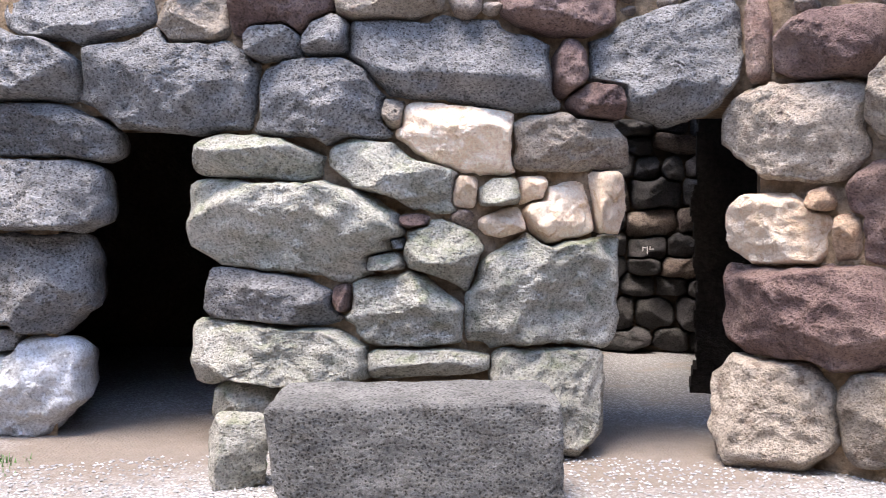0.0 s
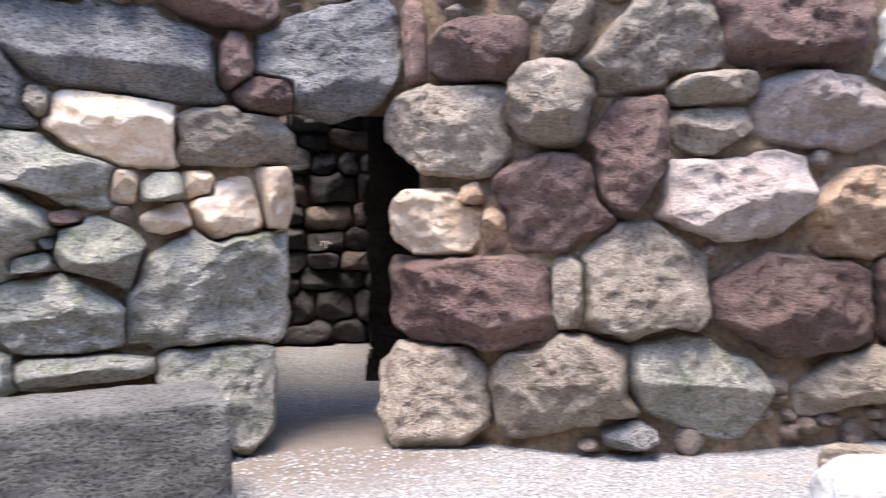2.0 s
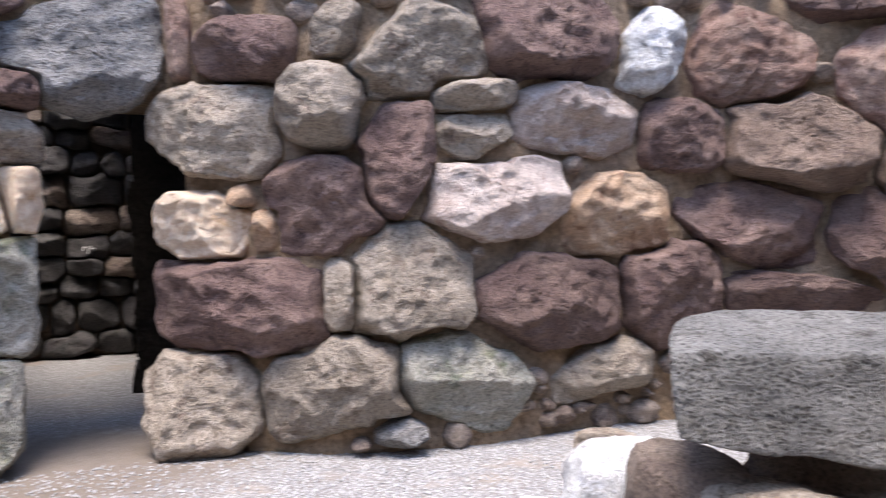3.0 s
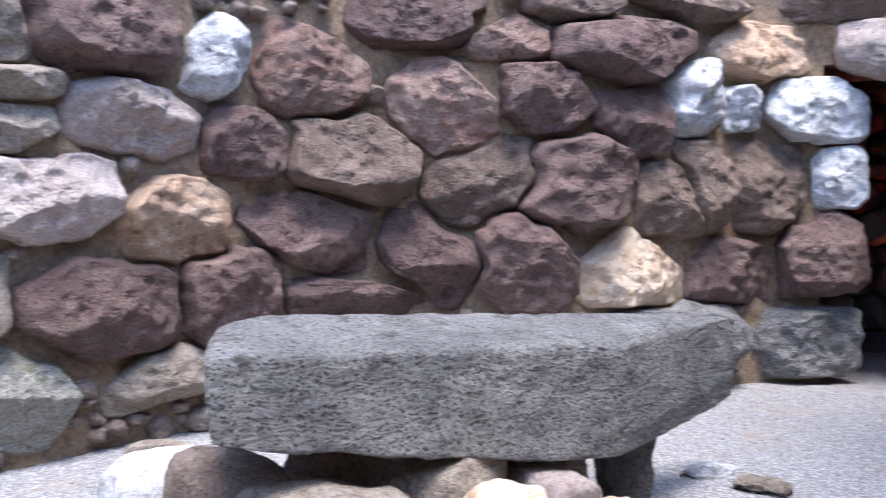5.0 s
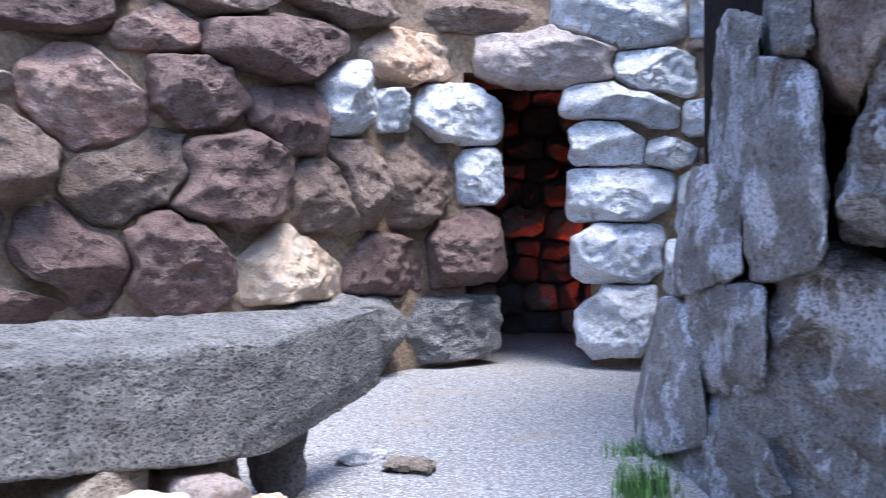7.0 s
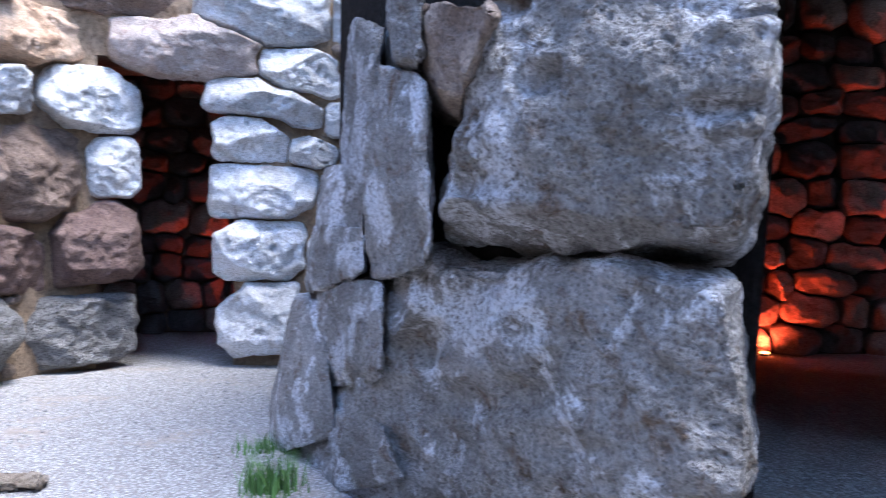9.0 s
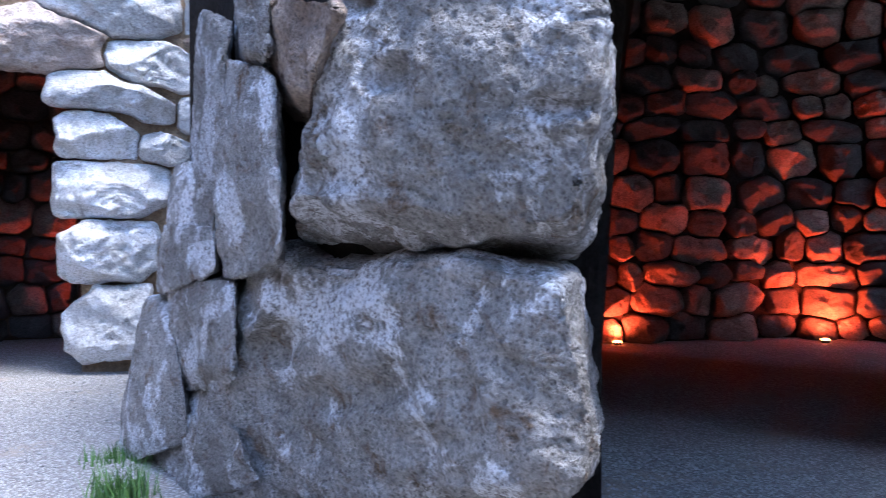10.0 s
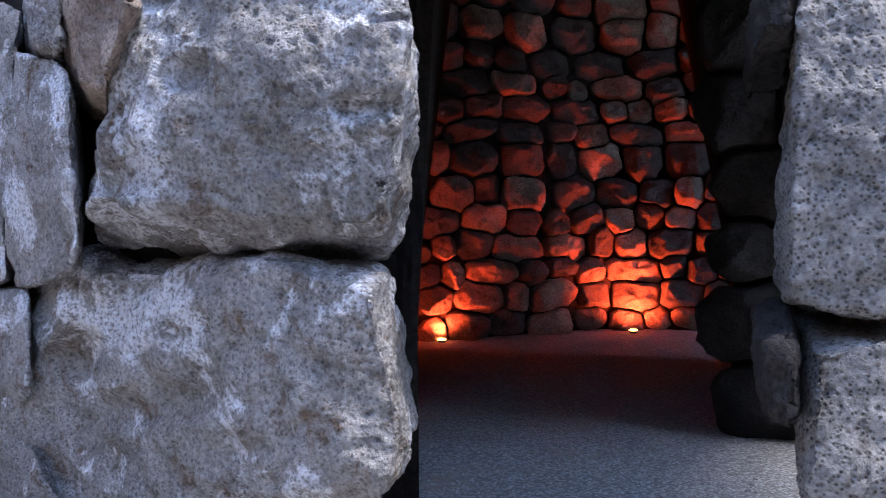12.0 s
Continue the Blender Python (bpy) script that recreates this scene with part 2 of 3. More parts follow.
SINK, TOP = 0.09, 6.0
court = polar_wall("wall_court", lambda p: court_radius(p) + SINK, steps(-40, 102.7, 0.36), steps(-0.2, TOP, 0.124), 1.0, court_opening, MORTAR)
pier = polar_wall("wall_pier", lambda p: pier_radius(p) + 0.85, steps(98.1, 118.6, 0.4), steps(-0.2, TOP, 0.124), 0.9, closed, SHADED_EARTH)
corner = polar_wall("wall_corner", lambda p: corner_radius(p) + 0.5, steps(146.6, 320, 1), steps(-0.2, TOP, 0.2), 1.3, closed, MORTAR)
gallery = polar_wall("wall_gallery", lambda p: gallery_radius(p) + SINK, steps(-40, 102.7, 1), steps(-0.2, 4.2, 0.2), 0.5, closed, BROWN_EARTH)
chamber = polar_wall("wall_chamber", lambda p: chamber_radius(p) + SINK, steps(102.7, 163.0, 1), steps(-0.2, 5.6, 0.2), 0.5, closed, SHADED_EARTH)
polar_wall("wall_passage_1", lambda p: 4.0, steps(112.6, 122.8, 0.5), steps(-0.2, 5.6, 0.2), 4.6, closed, SHADED_EARTH, 0.12, 0.9)
side = polar_wall("wall_passage_2", lambda p: 6.1, steps(142.1, 157.2, 0.6), steps(-0.2, 5.6, 0.2), 3.0, closed, SHADED_EARTH, 0.12, -1.1)
# unseen partition added to keep daylight out of the left room
sector_slab("wall_gallery_end", lambda p: court_radius(p) + 1.0, lambda p: gallery_radius(p) + 0.3, steps(1, 4, 1), -0.2, 4.0, SHADED_EARTH)
# ragged sheet coloured near-black for the darkness on the gallery's right
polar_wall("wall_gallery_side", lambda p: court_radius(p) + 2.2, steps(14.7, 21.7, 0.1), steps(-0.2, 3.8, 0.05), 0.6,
           lambda p, z: p < 15.3 + 0.5 * noise.noise((z * 2.6, 3.3, 0.5)) + 0.2 * noise.noise((z * 9, 1.3, 0.5)), SHADED_EARTH, 0.02)
sector_slab("wall_gallery_mid", lambda p: court_radius(p) + 1.0, lambda p: gallery_radius(p) + 0.3, steps(53, 55, 1), -0.2, 4.0, SHADED_EARTH)
# roofs out of view; the gap between them lets skylight into the gallery
sector_slab("ceiling_dark_gallery", lambda p: court_radius(p) + 0.9, lambda p: gallery_radius(p) + 0.5, steps(-40, 5, 2), 2.6, 0.4, SHADED_EARTH)
sector_slab("ceiling_gallery", lambda p: court_radius(p) + 0.9, lambda p: gallery_radius(p) + 0.5, steps(12, 103, 2), 3.5, 0.4, SHADED_EARTH)
sector_slab("ceiling_chamber", lambda p: 6.3, lambda p: chamber_radius(p) + 0.5, steps(102.7, 163.0, 2), 5.2, 0.4, SHADED_EARTH)
# two slabs just above the view, added to keep skylight out of the chamber
sector_slab("ceiling_passage", lambda p: 4.3, lambda p: 6.4, steps(110, 157, 2), 2.98, 2.6, SHADED_EARTH)
sector_slab("wall_over_doorway", lambda p: 3.1, lambda p: 4.4, steps(117, 150, 2), 2.42, 3.4, SHADED_EARTH)
sector_slab("wall_left_end", lambda p: 7.1, lambda p: 12.4, steps(-41, -39, 1), -0.2, 4.4, SHADED_EARTH)
sector_slab("wall_right_end", lambda p: 6.0, lambda p: 13.0, steps(102.4, 103.7, 1), -0.2, 5.8, SHADED_EARTH)

tagged(court, "thick dry-stone wall of grey, purple and cream boulders in earth mortar", "stone wall")
tagged(pier, "massive pier of blue-grey basalt boulders beside a doorway", "stone pier")
tagged(corner, "rough basalt boulder wall across the doorway", "stone wall")
tagged(gallery, "dim gallery wall of small brown rubble stones", "stone wall")
tagged(chamber, "rubble wall of a dark chamber lit red from below", "stone wall")

bm = bmesh.new()
rings = [0.5 + 0.15 * i for i in range(60)] + [11, 14, 30, 200]
turn = 180
rows = [[bm.verts.new(spot(a * 360 / turn, r, ground_z(*spot(a * 360 / turn, r).xy))) for a in range(turn)] for r in rings]
mid = bm.verts.new((0, 0, 0))
for a in range(turn):
    b = (a + 1) % turn
    bm.faces.new([mid, rows[0][b], rows[0][a]])
    for k in range(len(rows) - 1):
        bm.faces.new([rows[k][a], rows[k][b], rows[k + 1][b], rows[k + 1][a]])
tagged(link_mesh("ground", bm, GRAVEL, None, True), kind="structure")


# ---- stones of the walls ----
RADII = {"wall_court": court_radius, "wall_pier": pier_radius, "wall_corner": corner_radius,
         "wall_gallery": gallery_radius, "wall_passage_2": lambda p: 6.0, "wall_chamber": chamber_radius}
LAID = {}


def lay(wall, mat, phi, z, w, h, tilt=0, broken=None):
    """A stone of the wall: its angle, height, width, height of face, lean, and how much of each corner has broken off."""
    LAID.setdefault(wall.name, []).append((mat, phi, z, w, h, tilt, broken))


def run_length(radius, a, b, n=400):
    """Length along the wall's foot from a to each step up to b."""
    phis = [a + (b - a) * i / n for i in range(n + 1)]
    total, lengths = 0.0, [0.0]
    for p, q in zip(phis, phis[1:]):
        total += (spot(q, radius(q)) - spot(p, radius(p))).length
        lengths.append(total)
    return phis, lengths


def face_norm(du, dv, a, b, c, s, n):
    """How far out a point lies on a stone's rounded-box face: 1 at its rim."""
    u, v = abs(c * du + s * dv) / a, abs(c * dv - s * du) / b
    return (u**n + v**n) ** (1 / n)


def rock_face(bm, outline, a, b, bulge, back, seed, rings, rough):
    """A closed stone: a face chipped by flat cuts within the outline, and sides that run into the wall. Face towards -y."""
    rng = random.Random(seed)
    size = math.sqrt(a * b)
    cuts = []
    for i in range(9):
        ang = (i + rng.uniform(-0.4, 0.4)) * 2 * math.pi / 9
        cuts.append((math.cos(ang) / a, math.sin(ang) / b, rng.uniform(0.95, 1.25), rng.choice((0.7, 1.2, 2.2, 3.5, 5.0))))
    tip = rng.uniform(-0.22, 0.22) / a, rng.uniform(-0.1, 0.3) / b
    off = Vector((rng.uniform(0, 90), rng.uniform(0, 90), rng.uniform(0, 90)))
    count = len(outline)
    loops = []
    for k in range(rings + 1):
        s = 1 - (k / (rings + 1)) ** 1.1
        loop = []
        for u, v in outline:
            x, z = u * s, v * s
            h = 1 - tip[0] * x - tip[1] * z
            for cx, cz, far, steep in cuts:
                h = min(h, (far - cx * x - cz * z) * steep)
            edge = min(1.0, (1 - s) * 13)
            h = max(0.0, h) * 0.85 + 0.15
            q = Vector((x, 0, z)) + off
            chip = 0.4 - abs(noise.noise(q * (2.4 / size)))
            d = bulge * h * edge**0.5
            d += rough * size * (0.5 * noise.noise(q * (1.5 / size)) + 0.4 * chip + 0.25 * noise.noise(q * (5 / size))) * (0.3 + 0.7 * edge)
            pit = noise.noise(q * 34)
            d += (0.02 * (0.3 - abs(noise.noise(q * 9))) + 0.014 * noise.noise(q * 15) + 0.009 * pit - 0.035 * max(0.0, pit - 0.2) + 0.004 * noise.noise(q * 75)) * edge
            loop.append(bm.verts.new((x, -d, z)))
        loops.append(loop)
    mid = bm.verts.new((0, sum(v.co.y for v in loops[-1]) / count, 0))
    rear = [bm.verts.new((u * 0.62, back, v * 0.62)) for u, v in outline]
    side = [bm.verts.new((u * 0.95, back * 0.3, v * 0.95)) for u, v in outline]
    chain = [rear, side] + loops
    for i in range(count):
        j = (i + 1) % count
        for p, q in zip(chain, chain[1:]):
            bm.faces.new([p[i], p[j], q[j], q[i]])
        bm.faces.new([loops[-1][i], loops[-1][j], mid])
    bm.faces.new(rear[::-1])


def build_stones(wall, most=120, rings=36, rough=0.2, gap=0.006, far=0.55, chinks=None, proud=0.0):
    radius, rows = RADII[wall.name], LAID[wall.name]
    lo, hi = min(r[1] for r in rows) - 12, max(r[1] for r in rows) + 12
    phis, lengths = run_length(radius, lo, hi)
    at = lambda p: float(np.interp(p, phis, lengths))
    cells = []
    for k, (mat, phi, z, w, h, tilt, broken) in enumerate(rows):
        rng = random.Random(k * 7 + len(wall.name))
        t = radians(tilt)
        grow = 1.12 if broken else 1.1
        cells.append([at(phi), z, w / 2 * grow, h / 2 * grow, math.cos(t), math.sin(t), 8.0 if broken else rng.uniform(2.6, 5.0), mat, phi, broken])

    def ring_of(k, cell, rng):
        count = min(most, max(36, int(150 * math.sqrt(4 * cell[2] * cell[3]))))
        s0, z0, a, b, c, s, n = cell[:7]
        near = [o for j, o in enumerate(cells) if j != k and abs(o[0] - s0) < o[2] + a + 0.1 and abs(o[1] - z0) < o[3] + b + 0.15]
        phase = rng.uniform(0, 9)
        chops, long = [], max(a / b, b / a) > 1.45
        if cell[9]:
            for (sx, sz), lost in zip(((1, 1), (-1, 1), (-1, -1), (1, -1)), cell[9]):
                px, pz = sx / a, sz / b
                chops.append((c * px - s * pz, s * px + c * pz, 2 - max(lost, 0.12)))
        for i in range(0 if cell[9] else 7):
            side = (i + rng.uniform(-0.45, 0.45)) * 2 * math.pi / 7
            chops.append((math.cos(side) / a, math.sin(side) / b, rng.uniform(1.05, 1.3) if long else rng.uniform(0.88, 1.12)))
        outline = []
        for i in range(count):
            ang = 2 * math.pi * i / count
            du, dv = math.cos(ang), math.sin(ang)
            reach = 1 / face_norm(du, dv, a, b, c, s, n)
            for px, pz, dist in chops:
                grow = px * du + pz * dv
                if grow > 0:
                    reach = min(reach, dist / grow)
            top, low = reach, 0.0
            for _ in range(14):
                m = (top + low) / 2
                f = face_norm(du * m, dv * m, a, b, c, s, n)
                if all(f < face_norm(s0 + du * m - o[0], z0 + dv * m - o[1], o[2], o[3], o[4], o[5], o[6]) for o in near):
                    low = m
                else:
                    top = m
            m = max(low - gap, 0.3 * low) * (1 + 0.05 * noise.noise((1.9 * du + phase, 1.9 * dv, 0)) + 0.05 * noise.noise((5 * du + phase, 5 * dv, 4)))
            outline.append((du * m, dv * m))
        return outline

    def put(name, outline, cell, seed, target=None, bulge=None):
        s0, z0, a, b = cell[:4]
        phi = cell[8]
        tangent = (spot(phi + 0.3, radius(phi + 0.3)) - spot(phi - 0.3, radius(phi - 0.3))).normalized()
        outward = Vector((0, 0, 1)).cross(tangent)
        turn = Matrix((tangent, outward, Vector((0, 0, 1)))).transposed().to_4x4()
        m = Matrix.Translation(spot(phi, radius(phi), z0)) @ turn
        rng = random.Random(seed)
        deep = bulge or min(0.24, 0.15 + 0.28 * min(a, b)) * rng.uniform(0.85, 1.15)
        bm = bmesh.new()
        rock_face(bm, outline, a, b, deep, far if target is None else 0.2, seed, max(5, int(rings * len(outline) / most)) if target is None else 3, rough)
        bmesh.ops.translate(bm, verts=bm.verts, vec=(0, 0.075 - proud + rng.uniform(-0.05, 0.03), 0))
        if target is not None:
            bm.transform(m)
            me = bpy.data.meshes.new("tmp")
            bm.to_mesh(me)
            bm.free()
            target.from_mesh(me)
            bpy.data.meshes.remove(me)
            return None
        ob = link_mesh(name, bm, cell[7], wall, True)
        ob.matrix_world = m
        return ob

    for k, cell in enumerate(cells):
        put("stone", ring_of(k, cell, random.Random(k)), cell, 100 + k)
    if not chinks:
        return
    # small stones wedged in the wide joints
    rng = random.Random(5)
    rest, made = bmesh.new(), 0
    for _ in range(chinks):
        phi = rng.uniform(min(r[1] for r in rows), max(r[1] for r in rows))
        z, size = rng.uniform(0.05, 3.4), rng.uniform(0.03, 0.11)
        if wall is court and (court_opening(phi - 1.2, z - 0.1) or court_opening(phi + 1.2, z - 0.1) or court_opening(phi, z - 0.1)):
            continue
        s0 = at(phi)
        if any(face_norm(s0 - o[0], z - o[1], o[2] + size * 0.45, o[3] + size * 0.45, o[4], o[5], o[6]) < 1 for o in cells):
            continue
        cell = [s0, z, size * rng.uniform(1, 1.6), size, 1, 0, 2.5, None, phi, None]
        cells.append(cell)
        outline = [(cell[2] * math.cos(i * math.pi / 7) * rng.uniform(0.85, 1.1), cell[3] * math.sin(i * math.pi / 7) * rng.uniform(0.85, 1.1)) for i in range(14)]
        put("chink", outline, cell, 900 + made, rest, 0.09)
        made += 1
    tagged(link_mesh("chink_stones", rest, RUBBLE, wall, True), "small brown stones wedged in the wall joints", kind="stuff")


def random_courses(wall, mats, phi0, phi1, z0, z1, w, h, seed):
    """Rough courses of rubble stones."""
    rng = random.Random(seed)
    radius, z = RADII[wall.name], z0
    while z < z1:
        high = h * rng.uniform(0.75, 1.3)
        phi = phi0 + rng.uniform(0, 2)
        while phi < phi1:
            wide = w * rng.uniform(0.6, 1.45)
            step = math.degrees(wide / radius(phi))
            lay(wall, rng.choice(mats), phi + step / 2, z + high / 2 + rng.uniform(-0.05, 0.05), wide * 1.06, high * rng.uniform(1.0, 1.3), rng.uniform(-18, 18))
            phi += step
        z += high * 0.97



def block_mesh(corners, seed, cuts=26, rough=0.03, round_=8.0, scale=6.0, under=0.0, hollows=()):
    """A worn block between eight corners (four below, four above, both anticlockwise seen from above)."""
    c = [Vector(p) for p in corners]
    bm = bmesh.new()
    bmesh.ops.create_cube(bm, size=2)
    bmesh.ops.subdivide_edges(bm, edges=bm.edges, cuts=cuts, use_grid_fill=True)
    off = Vector((seed * 3.7, seed * 1.3, seed * 7.1))
    for v in bm.verts:
        x, y, z = v.co
        k = (abs(x) ** round_ + abs(y) ** round_ + abs(z) ** round_) ** (-1 / round_)
        u, w, t = (x * k + 1) / 2, (y * k + 1) / 2, (z * k + 1) / 2
        if t < under:
            w += (under - t) * 0.9 * (1 - w)
        for hu, ht, wide, deep in hollows:
            w += deep * math.exp(-((((u - hu) / wide) ** 2 + ((t - ht) / wide * 1.6) ** 2) ** 2)) * (1 - w)
        low = (c[0] * (1 - u) + c[1] * u) * (1 - w) + (c[3] * (1 - u) + c[2] * u) * w
        high = (c[4] * (1 - u) + c[5] * u) * (1 - w) + (c[7] * (1 - u) + c[6] * u) * w
        v.co = low * (1 - t) + high * t
    bm.normal_update()
    rng = random.Random(seed)
    # flat breaks that leave facets and sharp ridges
    bm.verts.ensure_lookup_table()
    co = np.array([v.co for v in bm.verts])
    first, centre = co.copy(), co.mean(axis=0)
    for _ in range(60):
        hit = rng.randrange(len(co))
        n = np.array(bm.verts[hit].normal) + np.array([rng.gauss(0, 0.2), rng.gauss(0, 0.2), rng.gauss(0, 0.2)])
        n *= math.copysign(1, n @ (first[hit] - centre)) / np.linalg.norm(n)
        d = max(n @ first[hit] - 0.1 * rough, (first @ n).max() - rng.uniform(0.3, 1.3) * rough)
        co -= np.outer(np.maximum(co @ n - d, 0), n)
    for v, at in zip(bm.verts, co):
        v.co = at
    bm.normal_update()
    bm.verts.ensure_lookup_table()
    dents = [(bm.verts[rng.randrange(len(bm.verts))].co.copy(), rng.uniform(1.2, 3.2) * rough, rng.uniform(0.5, 1.1) * rough) for _ in range(14)]
    shift = {}
    for v in bm.verts:
        hollow = sum(deep * math.exp(-((v.co - at).length_squared) / wide**2) for at, wide, deep in dents)
        q = v.co * scale * 0.35 + off
        chip = 0.35 - abs(noise.noise(q * 1.6 + off))
        shift[v] = v.normal * rough * (0.5 * noise.noise(q) + 0.6 * chip + 0.4 * noise.noise(q * 2.9)) - v.normal * hollow
        pit = noise.noise(v.co * 30 + off)
        shift[v] += v.normal * min(1.0, rough / 0.035) * (0.024 * (0.3 - abs(noise.noise(v.co * 5 + off))) + 0.016 * noise.noise(v.co * 13 + off) + 0.011 * pit - 0.045 * max(0.0, pit - 0.15))
    for v, d in shift.items():
        v.co += d
    return bm


def boulder(wall, mat, cuts, rough, p0, z0, p1, z1, p2, z2, p3, z3, under=0.0, hollows=()):
    """A great stone of a pier: the angles and heights of its four front corners, from below left, anticlockwise."""
    radius, deep = RADII[wall.name], 1.2
    seed = len(wall.children) + 3
    back = 0.13 * (seed * 7 % 5) / 5 if cuts < 50 else 0.0
    at = lambda p, z, d: spot(p, radius(p) + d + back, z)
    cs = [at(p0, z0, 0.04), at(p1, z1, 0.04), at(p1, z1, deep), at(p0, z0, deep), at(p3, z3, 0.04), at(p2, z2, 0.04), at(p2, z2, deep), at(p3, z3, deep)]
    mid = sum(cs, Vector()) / 8
    ob = link_mesh("stone", block_mesh([c - mid for c in cs], seed, cuts, rough, 11.0, 7.0, under, hollows), mat, wall, True)
    ob.location = mid


# beside the dark doorway and over it
lay(court, BASALT, -21.8, 2.62, 0.93, 0.34, -2, (0.0, 0.0, 0.5, 1.0))
lay(court, BASALT, -24.4, 2.34, 0.71, 0.44, 0, (1.0, 0.2, 0.1, 0.3))
lay(court, BASALT, -23.7, 1.93, 0.90, 0.35, -2, (0.8, 0.2, 0.0, 0.3))
lay(court, BASALT, -24.1, 1.53, 0.82, 0.48, 0, (0.4, 0.2, 0.3, 0.4))
lay(court, BASALT, -24.5, 0.97, 0.73, 0.68, 0, (0.3, 0.0, 0.2, 0.6))
lay(court, BASALT, -25.9, 0.61, 0.34, 0.21, 0, (0.4, 0.0, 0.0, 0.8))
lay(court, PALE, -24.8, 0.32, 0.69, 0.64, 0, (0.3, 0.5, 0.1, 0.7))
lay(court, BASALT, -16.7, 2.25, 1.18, 0.61, -4, (0.7, 0.5, 0.4, 0.3))
lay(court, TAN, -15.4, 2.59, 0.46, 0.33, 0, (0.2, 0.7, 0.5, 0.2))
lay(court, BASALT, -10.7, 2.47, 0.39, 0.26, 4, (0.1, 0.7, 0.7, 0.4))
lay(court, BASALT, -7.5, 2.50, 0.30, 0.26, 0, (0.4, 0.3, 0.2, 0.3))
lay(court, PURPLE, -10.2, 2.67, 0.63, 0.38, 0, (0.1, 0.0, 0.0, 0.9))
lay(court, TAN, -3.8, 2.68, 0.61, 0.22, -2, (0.1, 0.0, 0.6, 0.8))
lay(court, BASALT, 0.3, 2.35, 1.23, 0.50, -8, (0.5, 0.5, 0.5, 0.0))
lay(court, BASALT, -7.8, 2.11, 0.79, 0.51, -2, (0.7, 0.6, 0.4, 0.3))
lay(court, PURPLE, 6.9, 2.65, 0.66, 0.30, 0, (0.0, 0.2, 0.8, 0.6))
lay(court, PURPLE, 7.6, 2.32, 0.22, 0.35, 0, (0.7, 0.8, 0.1, 0.5))
lay(court, BASALT, 13.4, 2.33, 0.92, 0.63, 18, (0.0, 0.1, 0.8, 0.6))
lay(court, RED, 18.4, 2.45, 0.14, 0.51, 0, (0.5, 0.5, 0.0, 0.4))
lay(court, PURPLE, 22.2, 2.38, 0.59, 0.37, 0, (0.3, 0.4, 0.5, 0.3))
lay(court, PURPLE, 9.5, 2.11, 0.39, 0.25, -2, (0.1, 0.3, 0.7, 0.0))
lay(court, TAN, -3.3, 2.03, 0.13, 0.17, -8, (0.0, 0.0, 0.7, 0.0))
# between the two doorways
lay(court, CREAM, 0.7, 1.88, 0.68, 0.41, -4, (0.2, 0.3, 0.9, 0.3))
lay(court, TAN, 7.6, 1.87, 0.67, 0.33, 0, (0.4, 0.5, 0.1, 0.3))
lay(court, GREEN, -11.5, 1.77, 0.77, 0.28, -2, (0.9, 0.5, 0.3, 0.4))
lay(court, GREEN, -3.2, 1.67, 0.78, 0.32, -18, (0.4, 0.5, 0.6, 0.4))
lay(court, GREEN, -9.0, 1.33, 1.28, 0.55, -6, (0.6, 0.3, 0.4, 0.5))
lay(court, CREAM, 1.2, 1.57, 0.15, 0.20, -6, (0.0, 0.6, 0.0, 0.0))
lay(court, GREEN, 3.4, 1.57, 0.23, 0.17, 0, (0.4, 0.8, 0.1, 0.2))
lay(court, CREAM, 5.5, 1.58, 0.17, 0.17, 6, (0.0, 0.2, 0.2, 0.0))
lay(court, CREAM, 3.6, 1.37, 0.25, 0.17, 22, (0.2, 0.2, 0.9, 0.2))
lay(court, CREAM, 7.2, 1.43, 0.39, 0.34, 18, (0.0, 0.5, 0.4, 0.3))
lay(court, CREAM, 10.1, 1.52, 0.19, 0.38, 10, (0.1, 0.0, 0.0, 0.7))
lay(court, GREEN, -0.0, 1.20, 0.52, 0.35, -26, (0.1, 0.7, 0.3, 0.2))
lay(court, GREEN, -3.8, 1.14, 0.27, 0.13, 8, (0.7, 0.8, 0.2, 0.0))
lay(court, BASALT, -2.9, 1.25, 0.09, 0.09, -2, (0.4, 0.0, 0.2, 0.0))
lay(court, GREEN, -2.3, 0.85, 0.70, 0.46, -4, (0.9, 0.4, 0.3, 0.3))
lay(court, GREEN, 5.9, 0.98, 0.90, 0.66, 0, (0.0, 0.8, 0.1, 0.1))
lay(court, BASALT, -10.5, 0.90, 0.81, 0.33, -6, (0.7, 0.2, 0.3, 0.3))
lay(court, GREEN, -10.0, 0.57, 1.06, 0.40, 0, (0.7, 0.1, 0.1, 0.5))
lay(court, GREEN, -1.1, 0.55, 0.72, 0.17, 4, (0.9, 0.3, 0.1, 0.1))
lay(court, GREEN, 6.4, 0.33, 0.64, 0.61, 0, (0.2, 0.3, 1.3, 0.4))
lay(court, GREEN, -12.3, 0.25, 0.37, 0.34, -8, (0.1, 0.4, 0.5, 0.4))
lay(court, PURPLE, -1.8, 1.39, 0.21, 0.10, 2, (0.8, 0.1, 0.6, 0.9))
lay(court, PURPLE, -6.4, 0.92, 0.12, 0.17, 0, (0.0, 0.0, 0.9, 0.0))
lay(court, GREEN, -6.6, 0.18, 0.71, 0.39, 0, (0.0, 0.1, 0.0, 0.1))
lay(court, GREEN, 1.0, 0.19, 0.75, 0.38, 0, (0.0, 0.0, 0.0, 0.0))
